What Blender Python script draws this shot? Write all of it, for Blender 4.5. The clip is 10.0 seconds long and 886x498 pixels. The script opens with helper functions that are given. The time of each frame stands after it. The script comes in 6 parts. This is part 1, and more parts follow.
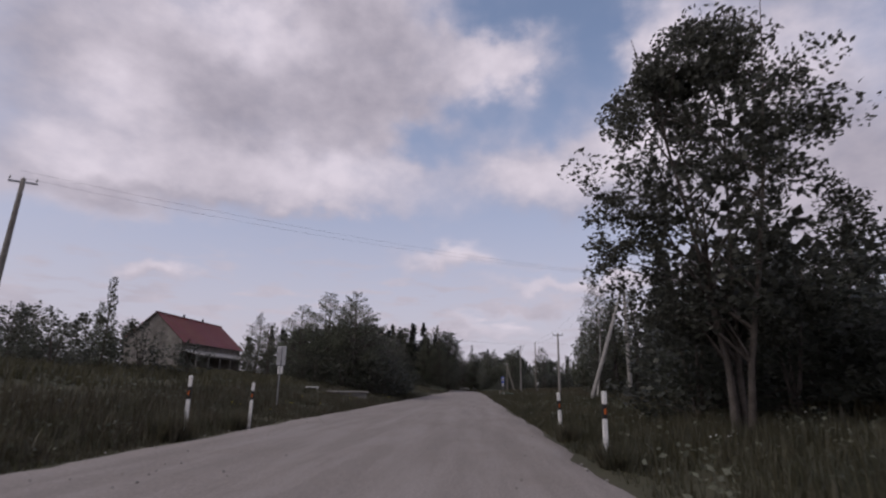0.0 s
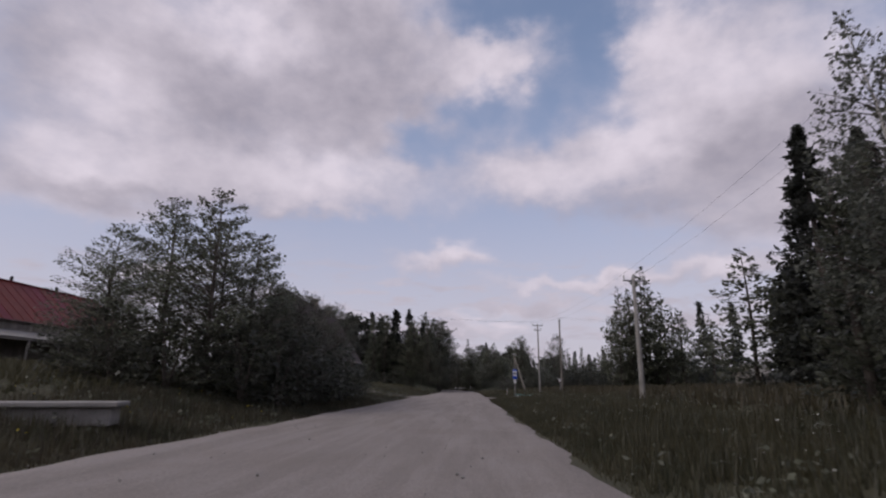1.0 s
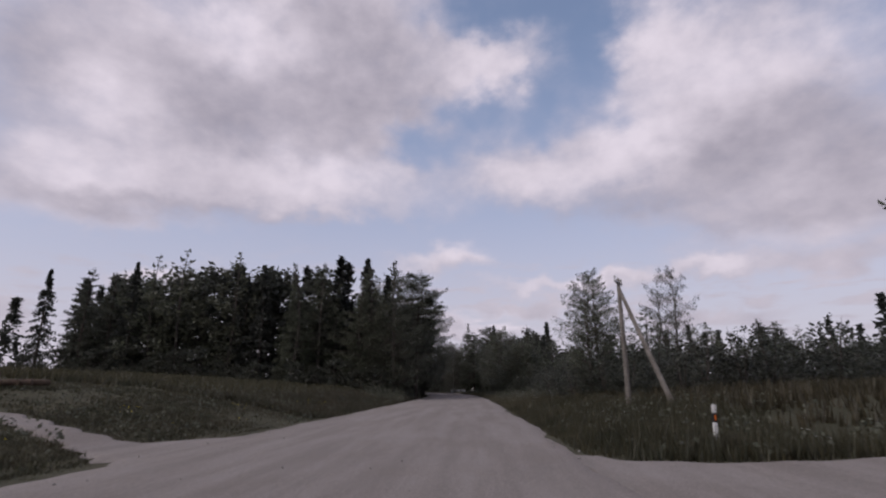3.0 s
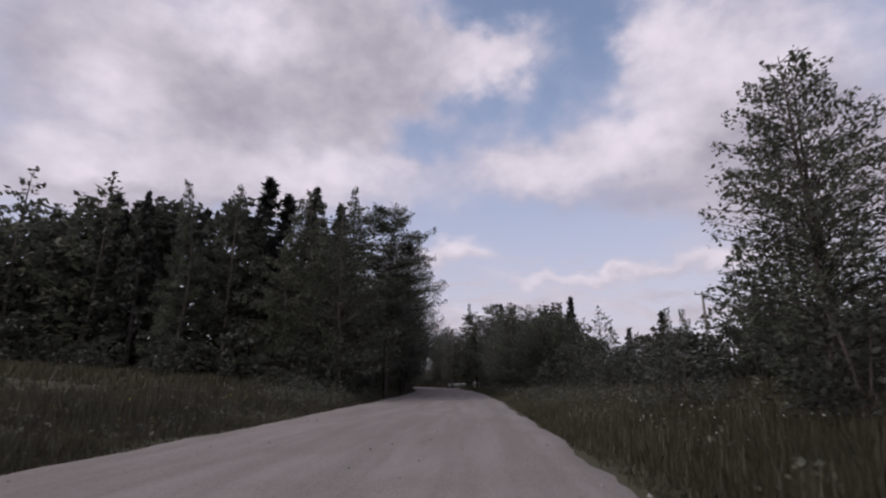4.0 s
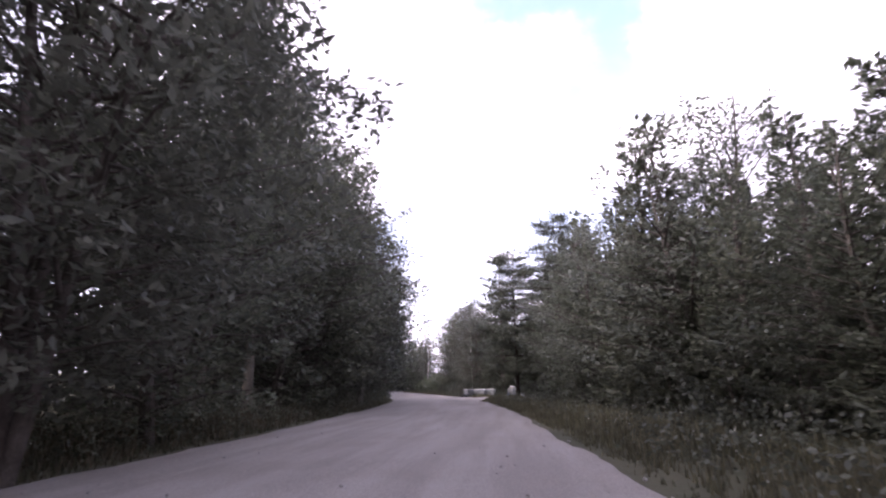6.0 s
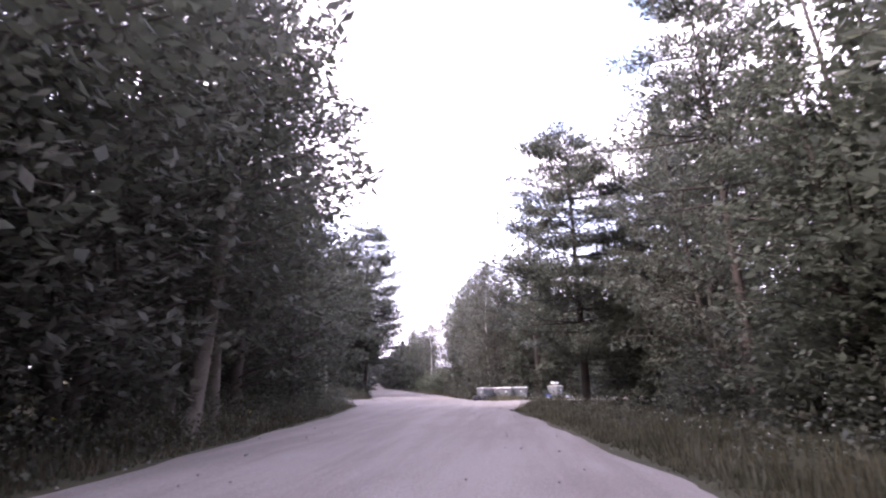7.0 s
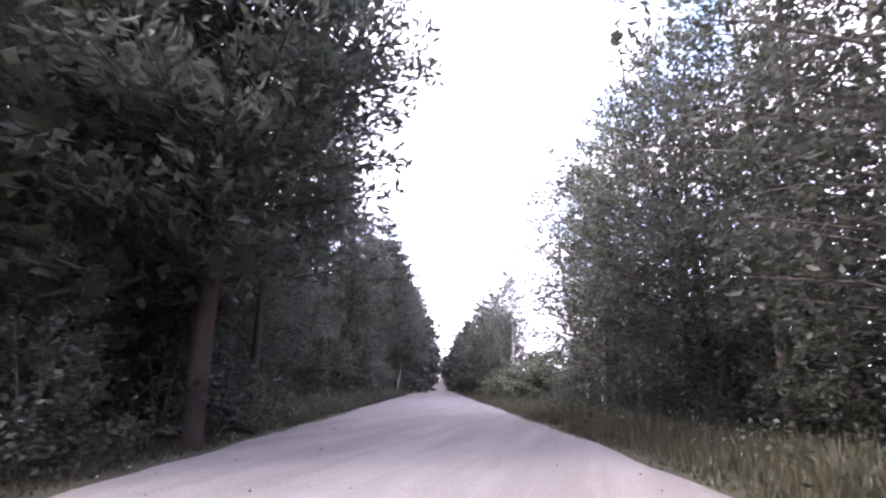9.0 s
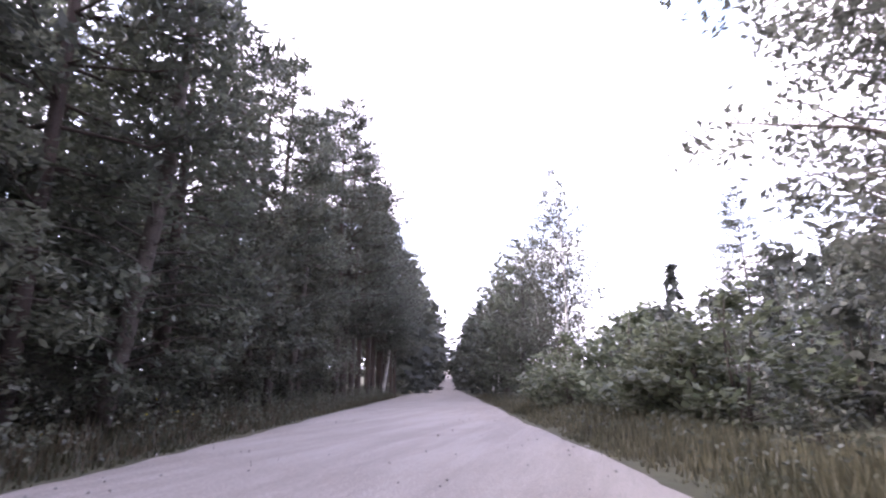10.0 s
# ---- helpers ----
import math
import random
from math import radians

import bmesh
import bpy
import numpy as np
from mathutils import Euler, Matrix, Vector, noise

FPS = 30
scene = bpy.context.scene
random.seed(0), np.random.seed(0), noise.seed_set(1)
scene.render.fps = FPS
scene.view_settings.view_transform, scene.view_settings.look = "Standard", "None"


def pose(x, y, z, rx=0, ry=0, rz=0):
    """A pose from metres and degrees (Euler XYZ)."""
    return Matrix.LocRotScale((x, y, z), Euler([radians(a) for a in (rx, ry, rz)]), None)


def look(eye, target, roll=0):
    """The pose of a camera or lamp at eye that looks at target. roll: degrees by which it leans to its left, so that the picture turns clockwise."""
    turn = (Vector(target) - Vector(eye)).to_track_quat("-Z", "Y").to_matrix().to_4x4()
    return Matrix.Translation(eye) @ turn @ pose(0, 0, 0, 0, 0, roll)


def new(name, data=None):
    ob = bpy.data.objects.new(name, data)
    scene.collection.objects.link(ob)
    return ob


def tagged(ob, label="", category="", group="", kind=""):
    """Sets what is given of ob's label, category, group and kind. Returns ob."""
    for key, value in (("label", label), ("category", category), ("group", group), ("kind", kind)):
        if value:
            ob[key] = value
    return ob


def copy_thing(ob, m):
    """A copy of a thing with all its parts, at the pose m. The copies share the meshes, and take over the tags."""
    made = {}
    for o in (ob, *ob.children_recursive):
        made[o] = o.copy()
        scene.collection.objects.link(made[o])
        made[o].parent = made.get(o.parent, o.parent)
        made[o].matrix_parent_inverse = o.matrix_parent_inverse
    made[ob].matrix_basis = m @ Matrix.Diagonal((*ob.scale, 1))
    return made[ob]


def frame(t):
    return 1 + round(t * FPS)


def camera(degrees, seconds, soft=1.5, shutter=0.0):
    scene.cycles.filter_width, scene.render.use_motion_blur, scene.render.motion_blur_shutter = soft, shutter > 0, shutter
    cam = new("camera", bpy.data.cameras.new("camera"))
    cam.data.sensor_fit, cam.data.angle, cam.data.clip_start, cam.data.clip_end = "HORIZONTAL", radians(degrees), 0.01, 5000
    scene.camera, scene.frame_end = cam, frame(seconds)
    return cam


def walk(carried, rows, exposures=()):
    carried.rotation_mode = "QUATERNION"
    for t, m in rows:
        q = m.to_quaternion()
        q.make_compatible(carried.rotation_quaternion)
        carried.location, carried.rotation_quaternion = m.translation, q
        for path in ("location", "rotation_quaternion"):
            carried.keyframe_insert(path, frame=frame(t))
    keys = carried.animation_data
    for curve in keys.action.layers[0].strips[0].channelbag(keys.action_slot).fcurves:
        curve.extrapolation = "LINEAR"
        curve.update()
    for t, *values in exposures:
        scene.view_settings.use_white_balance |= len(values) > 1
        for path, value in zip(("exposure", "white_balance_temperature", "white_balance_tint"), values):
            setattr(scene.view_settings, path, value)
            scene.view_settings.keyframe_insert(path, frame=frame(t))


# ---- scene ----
cam = camera(80.0, 10.0, soft=2.2, shutter=0.05)
PATH = [
    (0, pose(-0.000, 0.000, 1.258, 104.66, -1.00, 3.14)),
    (0.2, pose(-0.032, 5.805, 1.251, 104.73, -1.01, 3.08)),
    (0.4, pose(-0.015, 11.606, 1.247, 104.90, -0.86, 3.08)),
    (0.6, pose(0.064, 17.402, 1.242, 104.49, -1.18, 2.82)),
    (1, pose(0.231, 28.982, 1.238, 104.62, -0.42, 2.86)),
    (1.5, pose(0.135, 43.420, 1.253, 105.14, -0.11, 2.53)),
    (2, pose(0.010, 57.787, 1.261, 105.03, 0.36, 3.76)),
    (2.1, pose(-0.038, 60.645, 1.259, 105.58, 0.98, 4.04)),
    (2.2, pose(-0.087, 63.498, 1.256, 105.47, 0.70, 4.04)),
    (2.3, pose(-0.123, 66.342, 1.253, 104.86, 0.85, 3.67)),
    (2.4, pose(-0.138, 69.177, 1.250, 104.94, -0.16, 3.27)),
    (2.5, pose(-0.132, 72.003, 1.247, 104.95, -0.10, 3.22)),
    (2.7, pose(-0.107, 77.634, 1.245, 105.09, 0.58, 2.71)),
    (3, pose(-0.040, 86.043, 1.247, 104.83, 0.35, 2.93)),
    (3.5, pose(0.099, 99.951, 1.250, 104.39, 0.29, 3.29)),
    (3.8, pose(0.165, 108.232, 1.251, 104.13, 0.42, 3.51)),
    (4, pose(0.182, 113.725, 1.252, 104.18, 0.26, 3.23)),
    (4.5, pose(0.089, 127.363, 1.251, 104.30, 0.36, 3.67)),
    (4.8, pose(-0.030, 135.454, 1.250, 104.35, 0.32, 3.98)),
    (5, pose(-0.120, 140.812, 1.249, 104.49, 0.15, 4.24)),
    (5.1, pose(-0.164, 143.481, 1.249, 104.35, -0.28, 5.48)),
    (5.5, pose(-0.196, 154.089, 1.250, 104.65, 0.40, 5.29)),
    (5.7, pose(-0.357, 159.356, 1.251, 104.71, 0.53, 5.71)),
    (6, pose(-0.753, 167.216, 1.250, 104.68, 0.41, 6.16)),
    (6.5, pose(-1.711, 180.218, 1.250, 104.64, 0.59, 6.90)),
    (6.8, pose(-2.367, 187.965, 1.249, 104.62, 1.01, 7.35)),
    (7, pose(-2.813, 193.109, 1.249, 104.43, 0.89, 7.22)),
    (7.5, pose(-4.214, 205.901, 1.249, 104.56, 0.14, 9.46)),
    (7.6, pose(-4.582, 208.451, 1.250, 104.80, -0.16, 10.18)),
    (8, pose(-6.225, 218.619, 1.253, 104.57, -0.45, 10.66)),
    (8.2, pose(-7.052, 224.116, 1.250, 103.96, -0.05, 10.95)),
    (8.5, pose(-8.509, 232.299, 1.249, 104.05, 0.20, 12.57)),
    (8.6, pose(-9.061, 234.950, 1.249, 103.99, -0.00, 13.31)),
    (9, pose(-11.497, 245.283, 1.250, 104.60, -0.55, 14.95)),
    (9.5, pose(-14.578, 258.130, 1.250, 104.56, -0.35, 15.35)),
    (10, pose(-17.808, 270.961, 1.248, 104.45, -0.02, 15.99)),
]
walk(cam, PATH, [(0, 0.2, 6500, 13), (4.4, 0.4, 6500, 13), (5.0, 1.25, 6550, 14), (5.5, 1.65, 6450, 17), (6.8, 3.1, 6300, 27), (7.5, 2.95, 6300, 27), (8, 2.8, 6200, 23), (8.5, 2.9, 6150, 22), (9, 3.15, 6100, 22), (9.5, 3.55, 6100, 22), (10, 3.2, 6150, 21)])

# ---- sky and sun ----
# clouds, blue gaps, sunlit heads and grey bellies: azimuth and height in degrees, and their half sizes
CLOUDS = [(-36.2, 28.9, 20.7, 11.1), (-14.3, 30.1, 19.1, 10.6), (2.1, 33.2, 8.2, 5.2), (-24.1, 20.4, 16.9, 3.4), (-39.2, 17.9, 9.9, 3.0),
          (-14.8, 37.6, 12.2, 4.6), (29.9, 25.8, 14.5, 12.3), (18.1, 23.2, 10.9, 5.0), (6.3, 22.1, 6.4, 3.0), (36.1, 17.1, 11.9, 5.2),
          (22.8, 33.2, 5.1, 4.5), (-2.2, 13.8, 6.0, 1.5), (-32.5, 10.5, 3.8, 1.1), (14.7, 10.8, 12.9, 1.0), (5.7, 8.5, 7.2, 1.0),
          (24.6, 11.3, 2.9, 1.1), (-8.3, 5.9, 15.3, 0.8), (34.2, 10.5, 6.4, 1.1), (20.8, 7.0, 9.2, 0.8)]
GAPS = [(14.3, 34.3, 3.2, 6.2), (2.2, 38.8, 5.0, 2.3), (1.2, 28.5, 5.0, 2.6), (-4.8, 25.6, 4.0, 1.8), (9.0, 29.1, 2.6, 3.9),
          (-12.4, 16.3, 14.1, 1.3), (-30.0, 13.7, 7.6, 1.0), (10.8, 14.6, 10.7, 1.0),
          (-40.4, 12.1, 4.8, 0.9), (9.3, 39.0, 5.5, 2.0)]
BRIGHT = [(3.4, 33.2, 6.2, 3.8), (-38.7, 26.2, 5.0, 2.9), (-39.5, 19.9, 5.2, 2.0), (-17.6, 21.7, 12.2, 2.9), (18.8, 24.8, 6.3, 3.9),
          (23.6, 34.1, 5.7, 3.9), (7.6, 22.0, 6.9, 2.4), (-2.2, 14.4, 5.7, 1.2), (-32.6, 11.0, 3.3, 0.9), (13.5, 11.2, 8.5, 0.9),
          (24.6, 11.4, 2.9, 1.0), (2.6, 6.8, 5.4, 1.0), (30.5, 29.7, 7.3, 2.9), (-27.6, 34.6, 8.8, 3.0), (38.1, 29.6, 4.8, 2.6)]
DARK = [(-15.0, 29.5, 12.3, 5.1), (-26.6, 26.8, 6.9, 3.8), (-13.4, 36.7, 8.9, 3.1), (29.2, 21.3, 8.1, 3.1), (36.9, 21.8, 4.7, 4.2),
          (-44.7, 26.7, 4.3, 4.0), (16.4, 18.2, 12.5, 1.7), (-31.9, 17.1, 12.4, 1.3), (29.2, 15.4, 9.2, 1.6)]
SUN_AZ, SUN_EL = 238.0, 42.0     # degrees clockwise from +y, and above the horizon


class Nodes:
    """Small writer of node trees."""
    def __init__(self, tree):
        self.tree = tree
        tree.nodes.clear()

    def add(self, kind, **props):
        n = self.tree.nodes.new(kind)
        for k, v in props.items():
            setattr(n, k, v)
        return n

    def put(self, socket, value):
        if isinstance(value, bpy.types.NodeSocket):
            self.tree.links.new(value, socket)
        else:
            socket.default_value = value

    def math(self, op, a, b=0.0, c=0.0, clamp=False):
        n = self.add("ShaderNodeMath", operation=op, use_clamp=clamp)
        for s, v in zip(n.inputs, (a, b, c)):
            self.put(s, v)
        return n.outputs[0]

    def vmath(self, op, a, b=(0, 0, 0)):
        n = self.add("ShaderNodeVectorMath", operation=op)
        self.put(n.inputs[0], a)
        self.put(n.inputs[1], b)
        return n

    def ramp(self, value, lo, hi, a=0.0, b=1.0, smooth=True):
        n = self.add("ShaderNodeMapRange", interpolation_type="SMOOTHSTEP" if smooth else "LINEAR", clamp=True)
        for s, v in zip(n.inputs, (value, lo, hi, a, b)):
            self.put(s, v)
        return n.outputs[0]

    def noise(self, vector, scale, detail=4.0, rough=0.55, distortion=0.0):
        n = self.add("ShaderNodeTexNoise")
        self.put(n.inputs["Vector"], vector)
        n.inputs["Scale"].default_value, n.inputs["Detail"].default_value = scale, detail
        n.inputs["Roughness"].default_value, n.inputs["Distortion"].default_value = rough, distortion
        return n.outputs["Fac"]

    def mix(self, fac, a, b):
        n = self.add("ShaderNodeMix", data_type="RGBA")
        self.put(n.inputs["Factor"], fac)
        self.put(n.inputs["A"], a)
        self.put(n.inputs["B"], b)
        return n.outputs["Result"]


def rgb(r, g, b):
    return (r, g, b, 1.0)


def make_sky():
    world = bpy.data.worlds.new("overcast_sky")
    world.use_nodes = True
    scene.world = world
    n = Nodes(world.node_tree)
    way = n.add("ShaderNodeTexCoord").outputs["Generated"]
    split = n.add("ShaderNodeSeparateXYZ")
    n.put(split.inputs[0], way)
    x, y, z = split.outputs
    az = n.math("MULTIPLY", n.math("ARCTAN2", x, y), 180 / math.pi)
    el = n.math("MULTIPLY", n.math("ARCSINE", n.math("MAXIMUM", z, -0.99)), 180 / math.pi)
    place = n.add("ShaderNodeCombineXYZ")
    n.put(place.inputs[0], az)
    n.put(place.inputs[1], el)
    flat = n.vmath("MULTIPLY", place.outputs[0], (0.062, 0.088, 0)).outputs[0]
    wide = n.noise(flat, 1.15, 3, 0.45, 0.15)
    fine = n.noise(flat, 5.5, 5, 0.55, 0.0)
    # the air wobbles the outline of every cloud
    wob = n.add("ShaderNodeTexNoise")
    n.put(wob.inputs["Vector"], flat)
    wob.inputs["Scale"].default_value, wob.inputs["Detail"].default_value = 3.6, 4
    bent = n.vmath("ADD", place.outputs[0], n.vmath("MULTIPLY", n.vmath("SUBTRACT", wob.outputs["Color"], (0.5, 0.5, 0.5)).outputs[0], (8, 6, 0)).outputs[0]).outputs[0]

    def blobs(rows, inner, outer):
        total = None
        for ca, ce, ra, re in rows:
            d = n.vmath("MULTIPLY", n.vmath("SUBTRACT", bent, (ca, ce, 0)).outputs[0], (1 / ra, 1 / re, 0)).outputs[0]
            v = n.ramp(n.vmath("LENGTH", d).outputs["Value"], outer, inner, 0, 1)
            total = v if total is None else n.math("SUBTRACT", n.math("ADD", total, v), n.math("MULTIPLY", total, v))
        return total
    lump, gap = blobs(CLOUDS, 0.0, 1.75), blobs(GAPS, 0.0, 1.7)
    # away from the drawn part of the sky the clouds go on by chance
    aside = n.ramp(n.math("ABSOLUTE", az), 42, 60)
    aside = n.math("MAXIMUM", aside, n.ramp(el, 44, 56))
    lump = n.math("MAXIMUM", lump, n.math("MULTIPLY", aside, n.ramp(wide, 0.36, 0.56)))
    # broken low cloud towards the horizon
    low = n.math("MULTIPLY", n.ramp(n.noise(n.vmath("MULTIPLY", flat, (1.0, 3.2, 1.0)).outputs[0], 3.2, 4, 0.5), 0.42, 0.66), n.ramp(el, 18, 8, 0, 0.75))
    lump = n.math("MAXIMUM", lump, low)
    cover = n.math("MULTIPLY", lump, n.math("SUBTRACT", 1.0, n.math("MULTIPLY", gap, 0.85)))
    cover = n.math("ADD", cover, n.math("MULTIPLY", n.math("SUBTRACT", fine, 0.5), 0.35))
    mask = n.ramp(cover, 0.0, 1.0)
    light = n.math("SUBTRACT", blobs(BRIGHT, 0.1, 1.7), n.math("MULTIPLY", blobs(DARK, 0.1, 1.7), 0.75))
    white = n.math("ADD", n.math("MULTIPLY", light, 0.42), n.math("MULTIPLY", n.math("SUBTRACT", fine, 0.5), 0.55))
    white = n.math("ADD", white, n.ramp(wide, 0.35, 0.65, 0.38, 0.58), clamp=True)
    cloud = n.mix(white, rgb(0.29, 0.272, 0.325), rgb(0.61, 0.565, 0.63))
    # thin haze pales the blue towards the horizon
    veil = n.ramp(el, 2, 38, 0.90, 0.12)
    cloud = n.mix(mask, n.mix(n.ramp(el, 3, 20), rgb(0.47, 0.445, 0.52), rgb(0.40, 0.40, 0.51)), cloud)
    mask = n.math("SUBTRACT", n.math("ADD", mask, veil), n.math("MULTIPLY", mask, veil))
    sky = n.add("ShaderNodeTexSky", sky_type="NISHITA", sun_disc=False, sun_elevation=radians(SUN_EL), sun_rotation=radians(SUN_AZ),
                air_density=1.0, dust_density=2.0, ozone_density=1.2)
    blue = n.add("ShaderNodeBackground")
    n.put(blue.inputs[0], sky.outputs[0])
    blue.inputs[1].default_value = 0.125
    grey = n.add("ShaderNodeBackground")
    n.put(grey.inputs[0], cloud)
    grey.inputs[1].default_value = 1.0
    both = n.add("ShaderNodeMixShader")
    n.put(both.inputs[0], mask)
    n.put(both.inputs[1], blue.outputs[0])
    n.put(both.inputs[2], grey.outputs[0])
    n.put(n.add("ShaderNodeOutputWorld").inputs[0], both.outputs[0])


make_sky()
sun = new("sun", bpy.data.lights.new("sun", "SUN"))
sun.data.energy, sun.data.angle, sun.data.color = 0.75, radians(20), (1.0, 0.95, 0.88)
sun.matrix_world = look((300 * math.sin(radians(SUN_AZ)), 300 * math.cos(radians(SUN_AZ)), 300 * math.tan(radians(SUN_EL))), (0, 0, 0))


# ---- materials ----
def material(name, colours, rough=0.85, scale=3.0, fine=40.0, bump=0.3, bump_scale=None, metal=0.0, per=0.0, island=0.0, translucent=0.0, coords="Object", spread=(0.3, 0.7), shine=0.25):
    """colours: two or three linear colours mixed by noise at a broad scale and darkened by a fine one."""
    m = bpy.data.materials.new(name)
    m.use_nodes = True
    n = Nodes(m.node_tree)
    at = n.add("ShaderNodeTexCoord").outputs[coords]
    broad = n.noise(at, scale, 4, 0.6)
    grain = n.noise(at, fine, 3, 0.6)
    col = n.mix(n.ramp(broad, spread[0], spread[1]), rgb(*colours[0]), rgb(*colours[1]))
    if len(colours) > 2:
        col = n.mix(n.ramp(grain, 0.52, 0.72), col, rgb(*colours[2]))
    bright = n.ramp(grain, 0.25, 0.75, 0.72, 1.25, False)
    if per:
        r = n.add("ShaderNodeObjectInfo").outputs["Random"]
        bright = n.math("MULTIPLY", bright, n.ramp(r, 0, 1, 1 - per, 1 + per, False))
    if island:
        r = n.add("ShaderNodeNewGeometry").outputs["Random Per Island"]
        bright = n.math("MULTIPLY", bright, n.ramp(r, 0, 1, 1 - island, 1 + island, False))
    hsv = n.add("ShaderNodeHueSaturation")
    n.put(hsv.inputs["Color"], col)
    n.put(hsv.inputs["Value"], bright)
    if per:
        r2 = n.add("ShaderNodeObjectInfo").outputs["Random"]
        n.put(hsv.inputs["Hue"], n.ramp(n.math("FRACT", n.math("MULTIPLY", r2, 7.31)), 0, 1, 0.475, 0.515, False))
    p = n.add("ShaderNodeBsdfPrincipled")
    n.put(p.inputs["Base Color"], hsv.outputs[0])
    p.inputs["Roughness"].default_value, p.inputs["Metallic"].default_value = rough, metal
    p.inputs["Specular IOR Level"].default_value = shine
    if bump:
        b = n.add("ShaderNodeBump")
        b.inputs["Strength"].default_value, b.inputs["Distance"].default_value = bump, 0.02
        n.put(b.inputs["Height"], n.noise(at, bump_scale or fine, 3, 0.65))
        n.put(p.inputs["Normal"], b.outputs[0])
    out = p.outputs[0]
    if translucent:
        t = n.add("ShaderNodeBsdfTranslucent")
        n.put(t.inputs[0], hsv.outputs[0])
        mx = n.add("ShaderNodeMixShader")
        mx.inputs[0].default_value = translucent
        n.put(mx.inputs[1], out)
        n.put(mx.inputs[2], t.outputs[0])
        out = mx.outputs[0]
    n.put(n.add("ShaderNodeOutputMaterial").inputs[0], out)
    return m


def leafy(name, a, b, per=0.25):
    return material(name, (a, b), rough=0.48, scale=0.5, fine=9.0, bump=0, per=per, island=0.34, translucent=0.48, shine=0.45)


def gravel_material():
    """Pale packed gravel: two smoother wheel tracks, loose stones, dusty patches."""
    m = bpy.data.materials.new("gravel")
    m.use_nodes = True
    n = Nodes(m.node_tree)
    at = n.add("ShaderNodeTexCoord").outputs["Object"]
    long = n.vmath("MULTIPLY", at, (1.0, 0.08, 1.0)).outputs[0]
    streak = n.noise(long, 1.4, 4, 0.6)
    patch = n.noise(at, 0.35, 4, 0.6)
    stone = n.add("ShaderNodeTexVoronoi")
    n.put(stone.inputs["Vector"], at)
    stone.inputs["Scale"].default_value = 26
    grit = n.noise(at, 60, 3, 0.7)
    col = n.mix(n.ramp(streak, 0.35, 0.68), rgb(0.262, 0.232, 0.214), rgb(0.325, 0.291, 0.272))
    col = n.mix(n.ramp(patch, 0.45, 0.75, 0, 0.5), col, rgb(0.240, 0.205, 0.182))
    val = n.math("MULTIPLY", n.ramp(grit, 0.25, 0.75, 0.72, 1.25, False), n.ramp(stone.outputs["Distance"], 0.0, 0.6, 1.12, 0.8, False))
    hsv = n.add("ShaderNodeHueSaturation")
    n.put(hsv.inputs["Color"], col)
    n.put(hsv.inputs["Value"], val)
    p = n.add("ShaderNodeBsdfPrincipled")
    n.put(p.inputs["Base Color"], hsv.outputs[0])
    p.inputs["Roughness"].default_value = 0.95
    p.inputs["Specular IOR Level"].default_value = 0.15
    b = n.add("ShaderNodeBump")
    b.inputs["Strength"].default_value, b.inputs["Distance"].default_value = 0.5, 0.02
    n.put(b.inputs["Height"], n.math("ADD", n.math("MULTIPLY", stone.outputs["Distance"], -0.6), grit))
    n.put(p.inputs["Normal"], b.outputs[0])
    n.put(n.add("ShaderNodeOutputMaterial").inputs[0], p.outputs[0])
    return m


GRAVEL = gravel_material()
SOIL = material("meadow_soil", ((0.050, 0.049, 0.029), (0.074, 0.067, 0.041), (0.042, 0.047, 0.027)), rough=1.0, scale=0.15, fine=6.0, bump=0.8)
BARK = material("bark", ((0.055, 0.045, 0.038), (0.11, 0.095, 0.085)), scale=3, fine=25, bump=1.0)
PINE_BARK = material("pine_bark", ((0.048, 0.039, 0.035), (0.075, 0.056, 0.047), (0.036, 0.031, 0.029)), scale=2, fine=22, bump=1.0)
ASPEN_BARK = material("aspen_bark", ((0.13, 0.115, 0.098), (0.20, 0.178, 0.15), (0.08, 0.07, 0.06)), scale=2, fine=16, bump=0.7)
BIRCH_BARK = material("birch_bark", ((0.55, 0.53, 0.50), (0.42, 0.40, 0.38), (0.05, 0.045, 0.04)), scale=2.5, fine=7, bump=0.5)
LEAF = leafy("broad_leaves", (0.088, 0.097, 0.070), (0.138, 0.148, 0.106))
LEAF_DARK = leafy("dark_leaves", (0.060, 0.065, 0.050), (0.095, 0.100, 0.078))
LEAF_BIRCH = leafy("birch_leaves", (0.103, 0.108, 0.086), (0.148, 0.151, 0.122))
LEAF_WILLOW = leafy("willow_leaves", (0.096, 0.102, 0.080), (0.138, 0.142, 0.112))
NEEDLE = leafy("pine_needles", (0.072, 0.082, 0.062), (0.115, 0.122, 0.096))
NEEDLE_DARK = leafy("spruce_needles", (0.041, 0.045, 0.039), (0.063, 0.067, 0.056))
HERB = leafy("weed_leaves", (0.094, 0.100, 0.070), (0.155, 0.158, 0.115))
LEAF_LIGHT = leafy("light_leaves", (0.104, 0.117, 0.072), (0.150, 0.157, 0.100))
GRASS = leafy("green_grass", (0.062, 0.066, 0.040), (0.098, 0.092, 0.058))
STRAW = leafy("dry_grass", (0.084, 0.075, 0.046), (0.128, 0.110, 0.070))
OLIVE = leafy("olive_grass", (0.050, 0.047, 0.027), (0.086, 0.075, 0.043))
PETAL = material("white_petals", ((0.6, 0.6, 0.55), (0.75, 0.74, 0.7)), rough=0.7, bump=0)
